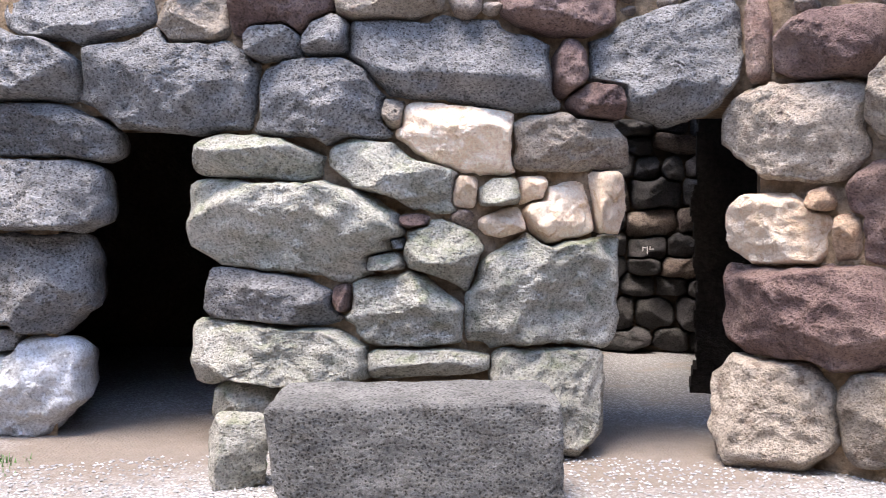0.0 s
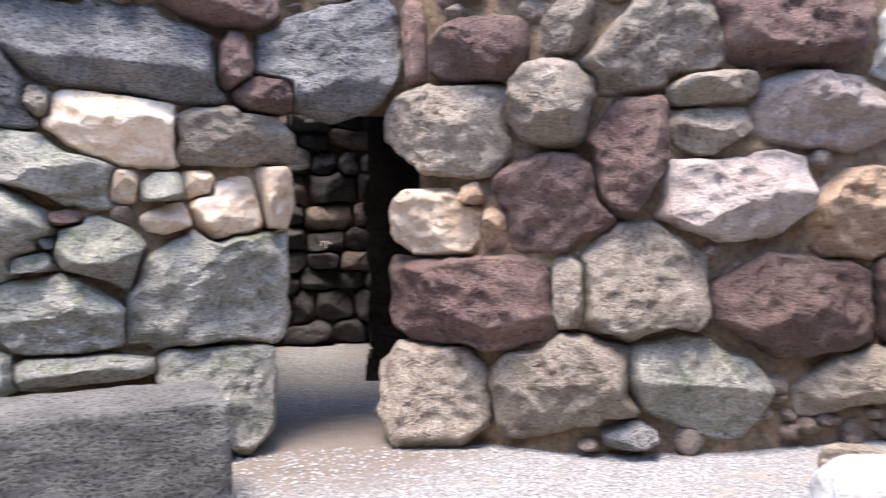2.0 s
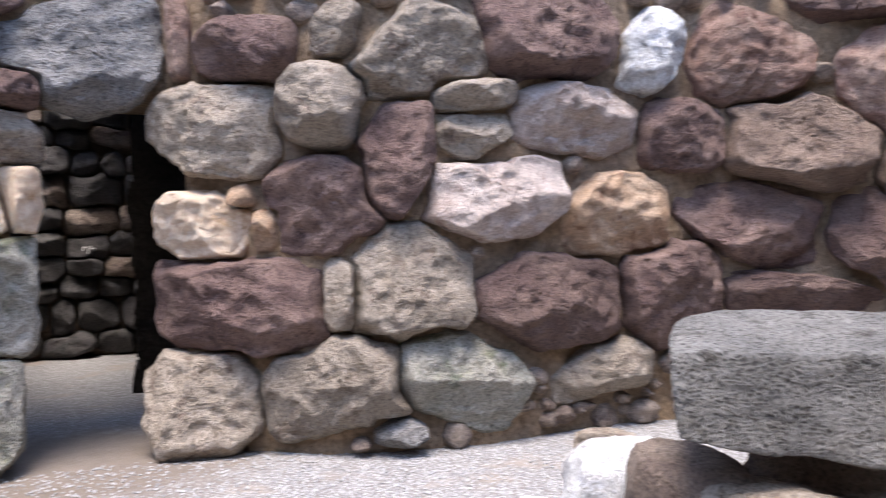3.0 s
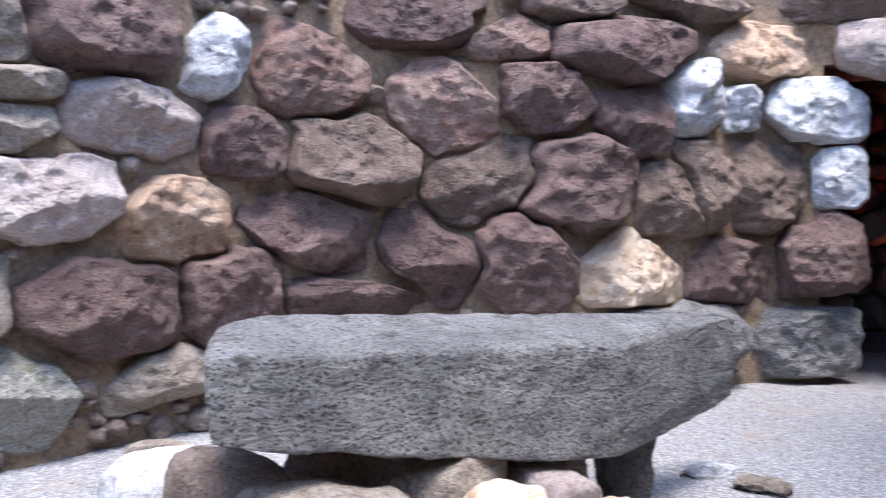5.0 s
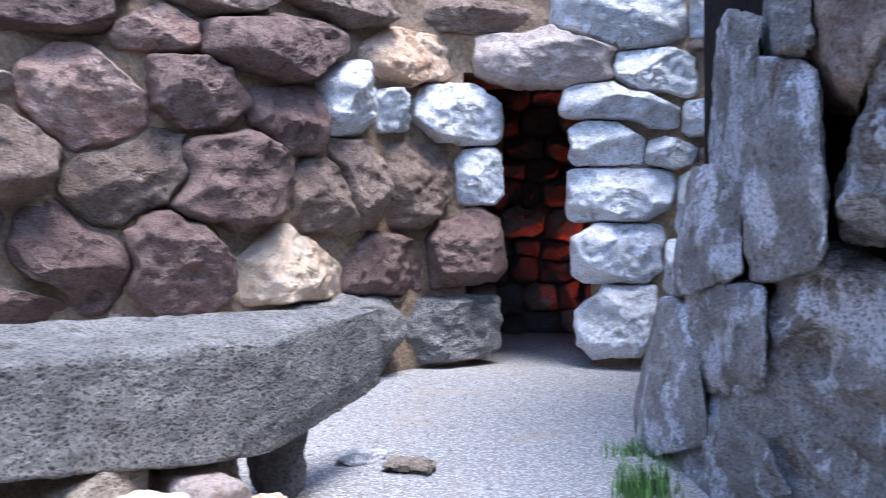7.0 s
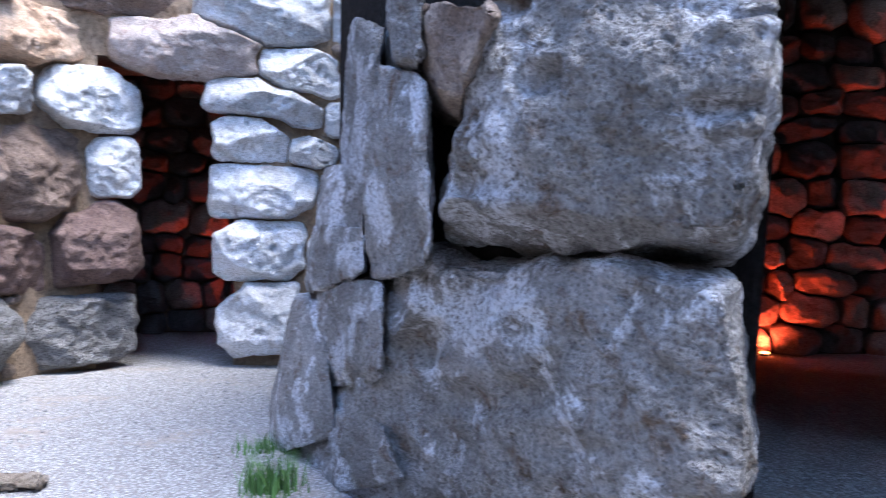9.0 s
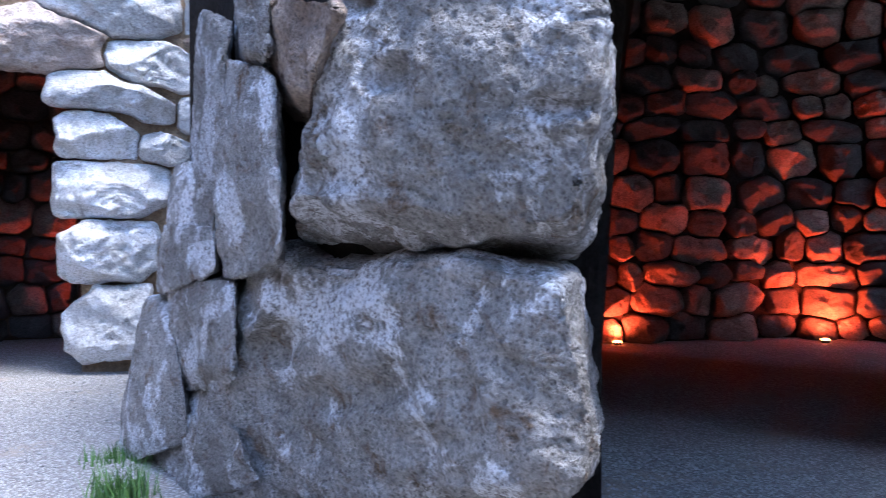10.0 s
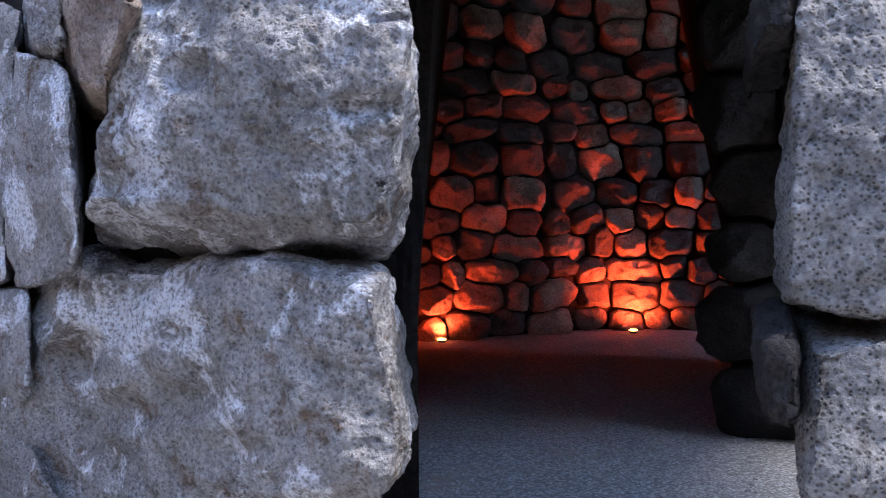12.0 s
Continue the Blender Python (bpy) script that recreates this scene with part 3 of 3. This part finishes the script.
# beyond the second doorway
lay(court, TAN, 20.3, 1.93, 0.78, 0.54, -4, (0.3, 0.2, 0.7, 0.3))
lay(court, CREAM, 19.6, 1.35, 0.54, 0.41, 2, (0.7, 0.4, 0.6, 0.4))
lay(court, ORANGE, 21.8, 1.52, 0.14, 0.14, 26, (0.3, 0.2, 0.9, 0.5))
lay(court, ORANGE, 23.2, 1.31, 0.16, 0.26, 0, (0.4, 0.6, 0.2, 0.7))
lay(court, PURPLE, 21.6, 0.86, 1.00, 0.60, 0, (0.4, 0.2, 0.5, 0.5))
lay(court, TAN, 19.6, 0.31, 0.67, 0.69, 2, (0.7, 0.5, 0.2, 0.6))
lay(court, TAN, 26.8, 2.04, 0.47, 0.47, -18, (0.3, 0.6, 0.5, 0.4))
lay(court, TAN, 32.9, 2.38, 0.82, 0.51, 16, (0.6, 1.0, 0.0, 0.3))
lay(court, TAN, 27.8, 2.48, 0.29, 0.31, 0, (0.2, 0.7, 0.3, 0.7))
lay(court, PURPLE, 41.5, 2.56, 1.02, 0.64, 8, (0.0, 0.3, 0.5, 0.6))
lay(court, TAN, 36.6, 2.13, 0.55, 0.19, 6, (0.2, 0.7, 0.3, 0.5))
lay(court, TAN, 36.5, 1.87, 0.51, 0.29, 2, (0.0, 0.1, 0.7, 1.1))
lay(court, PINK, 42.7, 2.02, 0.92, 0.44, -6, (0.5, 0.7, 0.2, 0.5))
lay(court, PALE, 47.2, 2.48, 0.45, 0.57, -4, (0.4, 0.8, 0.0, 0.9))
lay(court, PURPLE, 31.5, 1.74, 0.46, 0.66, 0, (0.2, 0.8, 0.6, 0.9))
lay(court, PURPLE, 26.8, 1.47, 0.63, 0.56, 10, (0.7, 0.4, 0.3, 0.5))
lay(court, PINK, 37.6, 1.49, 0.91, 0.47, 6, (0.3, 0.2, 0.8, 0.5))
lay(court, ORANGE, 45.1, 1.39, 0.79, 0.54, 2, (0.5, 0.7, 0.4, 0.5))
lay(court, TAN, 32.3, 1.01, 0.74, 0.67, 4, (0.7, 0.7, 0.4, 0.4))
lay(court, TAN, 27.8, 0.94, 0.20, 0.41, 0, (0.4, 0.4, 0.4, 0.4))
lay(court, PURPLE, 41.1, 0.85, 1.04, 0.57, 0, (0.5, 0.6, 0.8, 0.4))
lay(court, PURPLE, 48.4, 0.87, 0.73, 0.70, 8, (0.6, 0.4, 0.6, 0.5))
lay(court, TAN, 27.2, 0.41, 0.81, 0.52, 12, (0.6, 0.5, 0.0, 0.2))
lay(court, GREEN, 35.6, 0.42, 0.81, 0.52, -22, (0.5, 0.7, 0.5, 0.3))
lay(court, BASALT, 31.5, 0.13, 0.29, 0.17, 0, (0.7, 0.9, 0.3, 0.1))
lay(court, TAN, 44.1, 0.40, 0.75, 0.33, 8, (0.4, 0.9, 0.2, 0.3))
lay(court, RED, 52.8, 2.42, 0.79, 0.65, -24, (0.2, 0.3, 0.4, 1.0))
lay(court, PURPLE, 49.1, 1.91, 0.62, 0.49, -14, (0.0, 0.4, 0.3, 0.6))
lay(court, BROWN, 55.5, 1.90, 1.02, 0.59, -12, (0.5, 0.7, 0.2, 0.3))
lay(court, PURPLE, 52.5, 1.35, 1.10, 0.52, -18, (0.0, 0.9, 0.7, 0.5))
# the long wall behind the bench
lay(court, PURPLE, 58.9, 2.97, 1.04, 0.48, 2, (0.0, 0.4, 0.5, 0.2))
lay(court, RED, 61.1, 2.28, 0.85, 0.72, 0, (1.0, 0.5, 0.5, 0.5))
lay(court, PURPLE, 67.4, 2.34, 0.73, 0.56, 2, (0.2, 0.3, 0.8, 0.7))
lay(court, RED, 65.1, 2.79, 0.64, 0.38, 0, (0.9, 1.1, 0.2, 0.5))
lay(court, PURPLE, 72.4, 2.79, 1.56, 0.53, 14, (0.3, 0.3, 1.0, 0.9))
lay(court, PURPLE, 72.8, 2.22, 0.81, 0.56, 8, (0.5, 0.0, 1.0, 0.5))
lay(court, BROWN, 63.4, 1.73, 0.98, 0.54, 28, (0.3, 0.4, 0.6, 0.6))
lay(court, PURPLE, 69.7, 1.73, 1.02, 0.74, 8, (0.8, 0.6, 0.6, 0.6))
lay(court, PURPLE, 60.0, 1.18, 0.83, 0.53, -40, (0.2, 0.5, 0.1, 0.3))
lay(court, PURPLE, 66.4, 1.09, 0.72, 0.75, 0, (0.9, 0.4, 0.6, 0.5))
lay(court, PURPLE, 55.4, 0.85, 1.15, 0.29, 0, (1.0, 0.0, 0.4, 0.0))
lay(court, PURPLE, 55.1, 0.41, 1.12, 0.44, -4, (0.5, 0.1, 0.3, 0.4))
lay(court, PURPLE, 64.6, 0.38, 0.97, 0.45, 0, (0.2, 0.1, 0.1, 0.0))
lay(court, CREAM, 73.0, 1.04, 1.09, 0.68, 0, (1.0, 0.8, 0.3, 0.4))
lay(court, BROWN, 75.0, 1.61, 0.77, 0.67, 6, (0.8, 0.5, 0.5, 0.3))
lay(court, BROWN, 77.0, 1.78, 0.58, 0.80, 12, (0.6, 0.0, 0.8, 0.3))
lay(court, BROWN, 80.6, 1.78, 0.90, 0.80, 4, (0.0, 0.3, 0.2, 0.9))
lay(court, PALE, 76.4, 2.49, 0.69, 0.66, 0, (0.6, 0.5, 0.6, 0.8))
lay(court, PALE, 79.1, 2.47, 0.43, 0.40, 8, (0.7, 0.5, 0.1, 0.3))
lay(court, ORANGE, 80.3, 2.99, 1.32, 0.55, 8, (0.7, 0.6, 0.7, 0.6))
lay(court, PALE, 83.1, 2.50, 0.86, 0.60, 0, (0.7, 0.6, 0.7, 0.2))
lay(court, PALE, 84.4, 1.87, 0.48, 0.53, 4, (0.3, 0.6, 0.0, 0.3))
lay(court, PURPLE, 83.5, 1.17, 0.75, 0.69, 8, (0.4, 0.7, 0.1, 0.3))
lay(court, PURPLE, 78.6, 1.03, 1.03, 0.55, 0, (0.7, 0.7, 0.1, 0.1))
lay(court, BASALT, 82.5, 0.37, 1.04, 0.60, 2, (0.0, 0.3, 0.3, 0.3))
lay(court, BASALT, 74.6, 0.46, 1.79, 0.65, -2, (0.3, 0.9, 0.3, 0.0))
lay(court, BROWN, 69.3, 3.11, 0.83, 0.32, 10, (0.1, 0.0, 0.3, 0.6))
lay(court, BROWN, 75.9, 3.29, 1.47, 0.38, 8, (0.0, 0.2, 1.1, 0.5))
lay(court, BROWN, 84.0, 3.42, 1.35, 0.34, 0, (0.1, 0.0, 0.8, 0.4))
# round the tall doorway
lay(court, PINK, 88.3, 3.02, 1.36, 0.57, -4, (0.5, 0.5, 0.5, 0.5))
lay(court, PALE, 93.4, 3.42, 1.19, 0.66, 0, (0.4, 0.3, 0.7, 0.4))
lay(court, PALE, 95.4, 2.81, 0.72, 0.49, 6, (0.6, 0.1, 1.1, 0.2))
lay(court, PALE, 93.5, 2.54, 1.04, 0.38, -8, (1.0, 0.5, 0.1, 0.2))
lay(court, PALE, 92.6, 2.19, 0.69, 0.44, 0, (1.0, 0.5, 0.0, 0.2))
lay(court, PALE, 96.3, 2.05, 0.45, 0.29, -20, (0.0, 0.6, 0.2, 0.8))
lay(court, PALE, 93.5, 1.67, 0.98, 0.48, 0, (0.2, 0.1, 0.2, 0.2))
lay(court, PALE, 93.1, 1.11, 0.81, 0.53, 0, (0.1, 0.5, 0.3, 0.4))
lay(court, PALE, 93.1, 0.45, 0.73, 0.65, 2, (0.1, 0.7, 0.4, 0.5))
lay(court, PALE, 98.6, 3.45, 0.33, 0.63, -4, (0.0, 0.1, 0.0, 0.2))
lay(court, PALE, 98.2, 2.38, 0.34, 0.33, 0, (0.0, 0.0, 0.4, 0.0))
lay(court, PALE, 98.0, 1.58, 0.39, 0.61, -2, (0.1, 0.3, 0.3, 0.0))
lay(court, PALE, 97.6, 0.98, 0.48, 0.50, -2, (0.0, 0.0, 0.2, 0.0))
# the pier
boulder(pier, BOULDER, 110, 0.06, 104.3, 1.25, 121.9, 1.19, 123.6, 2.06, 106.3, 2.11, 0.2, ((0.3, 0.62, 0.11, 0.07), (0.87, 0.5, 0.1, 0.06), (0.1, 0.25, 0.12, 0.05)))
boulder(pier, BOULDER, 120, 0.06, 95.9, -0.33, 122.5, 0.49, 121.4, 1.20, 101.7, 1.24, 0.0, ((0.26, 0.72, 0.1, 0.1), (0.75, 0.93, 0.07, 0.05), (0.55, 0.55, 0.14, 0.04)))
boulder(pier, BOULDER, 36, 0.028, 100.0, 1.07, 104.0, 1.16, 103.5, 1.91, 99.5, 2.10)
boulder(pier, BOULDER, 36, 0.028, 97.1, 0.41, 101.2, 0.64, 101.2, 1.11, 96.4, 0.99)
boulder(pier, BOULDER, 36, 0.028, 95.0, -0.35, 102.6, 0.24, 100.9, 0.49, 95.7, 0.21)
boulder(pier, BOULDER, 30, 0.022, 93.7, -0.11, 98.4, 0.24, 97.2, 0.92, 95.4, 0.87)
boulder(pier, BOULDER, 30, 0.022, 98.1, 1.29, 99.9, 1.24, 100.9, 2.24, 98.5, 2.40)
boulder(pier, BOULDER, 30, 0.022, 101.2, 2.00, 103.2, 1.93, 103.3, 2.28, 101.0, 2.42)
boulder(pier, BOULDER, 30, 0.022, 96.1, 0.92, 100.0, 1.10, 99.7, 1.34, 96.6, 1.34)
boulder(pier, BOULDER, 30, 0.022, 96.5, 1.27, 99.2, 1.27, 98.9, 1.64, 97.3, 1.68)
boulder(pier, RUBBLE, 24, 0.03, 103.4, 1.85, 105.7, 1.72, 108.3, 1.98, 102.6, 2.22)
# the corner stones across the doorway
boulder(corner, BASALT, 90, 0.035, 143.5, 1.06, 150.9, 1.03, 150.4, 2.08, 144.2, 2.04)
boulder(corner, BASALT, 70, 0.025, 144.3, 0.50, 151.2, 0.50, 150.9, 1.00, 144.5, 0.99)
# these two have the doorway's shade in their colour
boulder(corner, SHADE_BLACK, 24, 0.03, 142.5, 0.72, 144.2, 0.73, 144.0, 1.04, 142.2, 1.02)
boulder(corner, SHADE_BLACK, 24, 0.03, 142.0, 1.79, 144.3, 1.79, 144.7, 1.99, 141.8, 2.01)

build_stones(court, chinks=9000)
# mostly shade-coloured stones, so the rooms behind both doorways look unlit
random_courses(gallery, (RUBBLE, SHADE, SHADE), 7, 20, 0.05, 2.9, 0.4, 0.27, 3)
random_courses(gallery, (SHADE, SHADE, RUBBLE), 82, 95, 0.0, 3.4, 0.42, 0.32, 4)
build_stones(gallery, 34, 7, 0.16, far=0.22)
# passage stones coloured black in place of shade
random_courses(side, (SHADE_BLACK,), 139.7, 150.0, 0.0, 4.6, 0.6, 0.45, 12)
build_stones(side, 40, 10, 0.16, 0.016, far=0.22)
# chamber stones take the same darkened colour to hide daylight on them
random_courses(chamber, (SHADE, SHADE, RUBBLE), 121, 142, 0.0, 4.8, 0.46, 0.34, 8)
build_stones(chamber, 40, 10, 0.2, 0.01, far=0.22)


# ---- loose blocks ----
def block(name, corners, mat, seed, label, category, group="", **shape):
    mid = sum((Vector(p) for p in corners), Vector()) / 8
    mid.z = min(p[2] for p in corners)
    ob = link_mesh(name, block_mesh([Vector(p) - mid for p in corners], seed, **shape), mat, None, True)
    ob.location = mid
    return tagged(ob, label, category, group)


def flat_rock(phi, r, z, w, d, h, turn, mat, seed, label, group=""):
    """A loose rock of that width, depth and height, turned by so many degrees."""
    rng = random.Random(seed)
    m = pose(*spot(phi, r, z), 0, 0, -phi + turn)
    cs = [m @ Vector((sx * w / 2 * rng.uniform(0.75, 1.05), sy * d / 2 * rng.uniform(0.75, 1.05), k * h * rng.uniform(0.85, 1.1)))
          for k in (0, 1) for sx, sy in ((-1, -1), (1, -1), (1, 1), (-1, 1))]
    return block("rock", cs, mat, seed, label, "rock", group, cuts=22, rough=0.022, round_=4.5, scale=11.0)


block("stone_slab", [(-0.77, 4.33, 0.04), (0.58, 4.36, 0.01), (0.58, 4.92, -0.03), (-0.83, 4.88, -0.00), (-0.85, 4.32, 0.50), (0.57, 4.36, 0.54), (0.55, 4.92, 0.56), (-0.83, 4.88, 0.53)],
      SLAB, 1, "squared grey pitted basalt slab standing on gravel", "stone slab", rough=0.011, cuts=80, round_=16, scale=12)
block("stone_bench", [(2.36, 2.16, 0.60), (3.89, 1.31, 0.33), (5.20, 1.04, 0.43), (2.95, 2.63, 0.73), (2.34, 2.19, 0.91), (3.89, 1.31, 0.85), (5.20, 1.04, 0.91), (2.94, 2.64, 0.98)],
      SLAB, 2, "long grey basalt slab laid on rubble as a bench", "stone bench", rough=0.014, cuts=110, round_=20, scale=7)

UNDER = "rubble under the bench"
flat_rock(52.9, 3.58, -0.02, 0.95, 0.6, 0.44, -38, TAN, 11, "pale flat stone under the basalt bench", UNDER)
flat_rock(44.4, 3.89, -0.02, 0.5, 0.45, 0.5, 10, PALE, 12, "pale angular rock beside the bench end", UNDER)
flat_rock(40.8, 3.82, -0.02, 0.42, 0.3, 0.22, -15, PALE, 13, "low pale rock on the gravel", UNDER)
flat_rock(46.3, 3.34, -0.02, 0.4, 0.35, 0.3, 25, PALE, 14, "low pale rock on the gravel", UNDER)
flat_rock(61.0, 3.82, -0.02, 0.5, 0.5, 0.46, -30, TAN, 15, "tan block wedged under the basalt bench", UNDER)
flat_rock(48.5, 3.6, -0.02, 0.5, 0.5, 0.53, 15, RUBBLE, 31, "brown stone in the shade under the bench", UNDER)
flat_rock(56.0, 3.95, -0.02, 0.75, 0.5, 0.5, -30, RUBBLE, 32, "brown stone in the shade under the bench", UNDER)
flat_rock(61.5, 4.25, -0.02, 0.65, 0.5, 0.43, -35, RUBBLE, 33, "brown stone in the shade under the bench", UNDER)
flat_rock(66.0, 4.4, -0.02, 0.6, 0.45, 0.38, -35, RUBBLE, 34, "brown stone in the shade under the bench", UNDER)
flat_rock(67.5, 3.96, -0.02, 0.42, 0.36, 0.38, -50, PINK, 16, "pinkish block wedged under the basalt bench", UNDER)
flat_rock(64.8, 3.58, -0.02, 0.4, 0.3, 0.38, 8, CREAM, 17, "tan block in front of the bench", UNDER)
# the shadow under the bench is put into this stone's colour
flat_rock(72.0, 4.64, 0.0, 0.3, 0.3, 0.5, 12, SHADE, 18, "stone coloured as in shade that carries the bench end", UNDER)
flat_rock(71.3, 3.96, -0.02, 0.36, 0.3, 0.26, 30, ORANGE, 19, "tan stone beside the bench support", UNDER)
flat_rock(57.3, 3.17, -0.02, 0.6, 0.4, 0.34, -20, PINK, 20, "flat tan stone in front of the bench", UNDER)
flat_rock(77.0, 5.32, -0.02, 0.36, 0.2, 0.1, 20, PALE, 21, "small flat stone lying on the gravel")
flat_rock(80.0, 5.12, -0.02, 0.34, 0.22, 0.1, -10, TAN, 22, "small flat stone lying on the gravel")
flat_rock(-12.2, 4.94, -0.02, 0.34, 0.3, 0.38, 10, GREEN, 23, "greenish rounded boulder beside the slab")
flat_rock(44.0, 5.46, -0.02, 0.4, 0.25, 0.16, 10, TAN, 24, "low tan stone at the wall foot")


# ---- lamps in the dark rooms ----
def floor_lamp(phi, r, power, spread):
    """A small uplight on the floor."""
    z = ground_z(*spot(phi, r).xy)
    root = tagged(new("floor_uplight"), "small black floor uplight with glowing orange glass", "lamp", "uplights in the dark rooms")
    root.location = spot(phi, r, z)
    bm = bmesh.new()
    bmesh.ops.create_cone(bm, cap_ends=True, segments=20, radius1=0.045, radius2=0.05, depth=0.03)
    bmesh.ops.translate(bm, verts=bm.verts, vec=(0, 0, 0.015))
    link_mesh("housing", bm, METAL, root)
    bm = bmesh.new()
    bmesh.ops.create_uvsphere(bm, u_segments=16, v_segments=8, radius=0.055)
    bmesh.ops.scale(bm, verts=bm.verts, vec=(1, 1, 0.35))
    bmesh.ops.translate(bm, verts=bm.verts, vec=(0, 0, 0.035))
    link_mesh("glass", bm, LAMP_GLOW, root, True)
    light = new("uplight_bulb", bpy.data.lights.new("uplight_bulb", "SPOT"))
    light.data.energy, light.data.color, light.data.shadow_soft_size = power, (1.0, 0.075, 0.018), 0.05
    light.data.spot_size, light.data.spot_blend = radians(spread), 0.9
    eye = spot(phi, r, z + 0.12)
    light.matrix_world = look(eye, eye + way(phi) * 0.55 + Vector((0, 0, 1)))


floor_lamp(124.3, 10.35, 90, 160)
floor_lamp(136.4, 11.20, 210, 160)
# unseen lamp added behind the passage wall to light the chamber stones frontally
floor_lamp(121.0, 9.15, 65, 165)
floor_lamp(94.4, 11.20, 90, 150)


# ---- gravel and plants ----
def pebbles(count, seed):
    """Loose pebbles over the gravel of the court."""
    rng = random.Random(seed)
    verts, faces = [], []
    for _ in range(count):
        phi = rng.uniform(-30, 152)
        far = 5.6 if phi < 46 else 8.6 if phi < 95 else 5.6 if 122 < phi < 143 else 4.6
        r = far * math.sqrt(rng.uniform(0.12, 1))
        p = spot(phi, r)
        z, s = ground_z(p.x, p.y), rng.uniform(0.005, 0.013)
        base, spin = len(verts), rng.uniform(0, 6.3)
        for k, (a, up) in enumerate(((0, 0), (1, 0), (2, 0), (3, 0), (0, 1), (0, -1))):
            if up:
                verts.append((p.x, p.y, z + up * s * 0.7 + s * 0.3))
            else:
                q = s * rng.uniform(0.7, 1.4)
                verts.append((p.x + q * math.cos(spin + a * 1.57), p.y + q * math.sin(spin + a * 1.57), z + s * rng.uniform(0.1, 0.5)))
        for a in range(4):
            b = (a + 1) % 4
            faces += [(base + a, base + b, base + 4), (base + b, base + a, base + 5)]
    me = bpy.data.meshes.new("pebbles")
    me.from_pydata(verts, [], faces)
    me.materials.append(PEBBLE)
    return tagged(new("pebbles", me), "loose pale grey pebbles strewn over the court", "gravel", kind="stuff")


pebbles(26000, 4)


def grass_tuft(phi, r, count, high, wide, seed):
    """Thin bent blades in a clump."""
    rng = random.Random(seed)
    root = spot(phi, r)
    z = ground_z(root.x, root.y)
    bm = bmesh.new()
    for _ in range(count):
        p = Vector((rng.gauss(0, wide), rng.gauss(0, wide), 0))
        lean = Vector((rng.uniform(-1, 1), rng.uniform(-1, 1), 0)) * 0.5
        side = Vector((-lean.y, lean.x, 0)).normalized() * rng.uniform(0.003, 0.007)
        h = high * rng.uniform(0.4, 1.1)
        last = None
        for k in range(4):
            t = k / 3
            c = p + lean * h * t * t + Vector((0, 0, h * t))
            pair = [bm.verts.new(c - side * (1.02 - t)), bm.verts.new(c + side * (1.02 - t))]
            if last:
                bm.faces.new([last[0], last[1], pair[1], pair[0]])
            last = pair
    ob = link_mesh("grass_tuft", bm, GRASS)
    ob.location = (root.x, root.y, z - 0.005)
    return tagged(ob, "small green grass tuft at the foot of the wall", "grass", "grass tufts at the wall foot", "stuff")


grass_tuft(94.2, 4.76, 220, 0.22, 0.07, 1)
grass_tuft(93.9, 5.57, 120, 0.12, 0.08, 2)
grass_tuft(-25.8, 5.73, 90, 0.05, 0.1, 3)
grass_tuft(-11.6, 5.32, 60, 0.06, 0.06, 4)


# ---- chalk marks on a rubble stone in the gallery ----
def chalk_marks(phi, z):
    """Worn, unreadable chalk strokes on the nearest stone of the gallery."""
    root = tagged(new("chalk_marks"), "worn white chalk strokes on a dark rubble stone", "chalk marks")
    aim = spot(phi, gallery_radius(phi), z)
    best = min((o for o in gallery.children if o.name.startswith("stone")), key=lambda o: (o.matrix_world.translation - aim).length)
    points = [best.matrix_world @ v.co for v in best.data.vertices]
    mid = best.matrix_world.translation
    across = Vector((0, 0, 1)).cross(way(phi)) * -1
    root.location = mid
    for du, dz, w, h in ((-0.05, 0.01, 0.012, 0.05), (-0.03, 0.025, 0.04, 0.01), (0.0, -0.005, 0.012, 0.09), (0.03, 0.02, 0.012, 0.04), (0.055, 0.01, 0.03, 0.012)):
        at = mid + across * du + Vector((0, 0, dz))
        near = [p for p in points if abs((p - at).dot(across)) < 0.03 and abs(p.z - at.z) < 0.03]
        r = min((p.xy.length for p in near), default=mid.xy.length - 0.1)
        bm = bmesh.new()
        bmesh.ops.create_cube(bm, size=1)
        bmesh.ops.scale(bm, verts=bm.verts, vec=(w, 0.006, h))
        bm.transform(Matrix.Translation(spot(math.degrees(math.atan2(at.x, at.y)), r - 0.001, at.z) - mid) @ pose(0, 0, 0, 0, 0, -phi))
        link_mesh("stroke", bm, CHALK, root)


chalk_marks(12.3, 1.14)
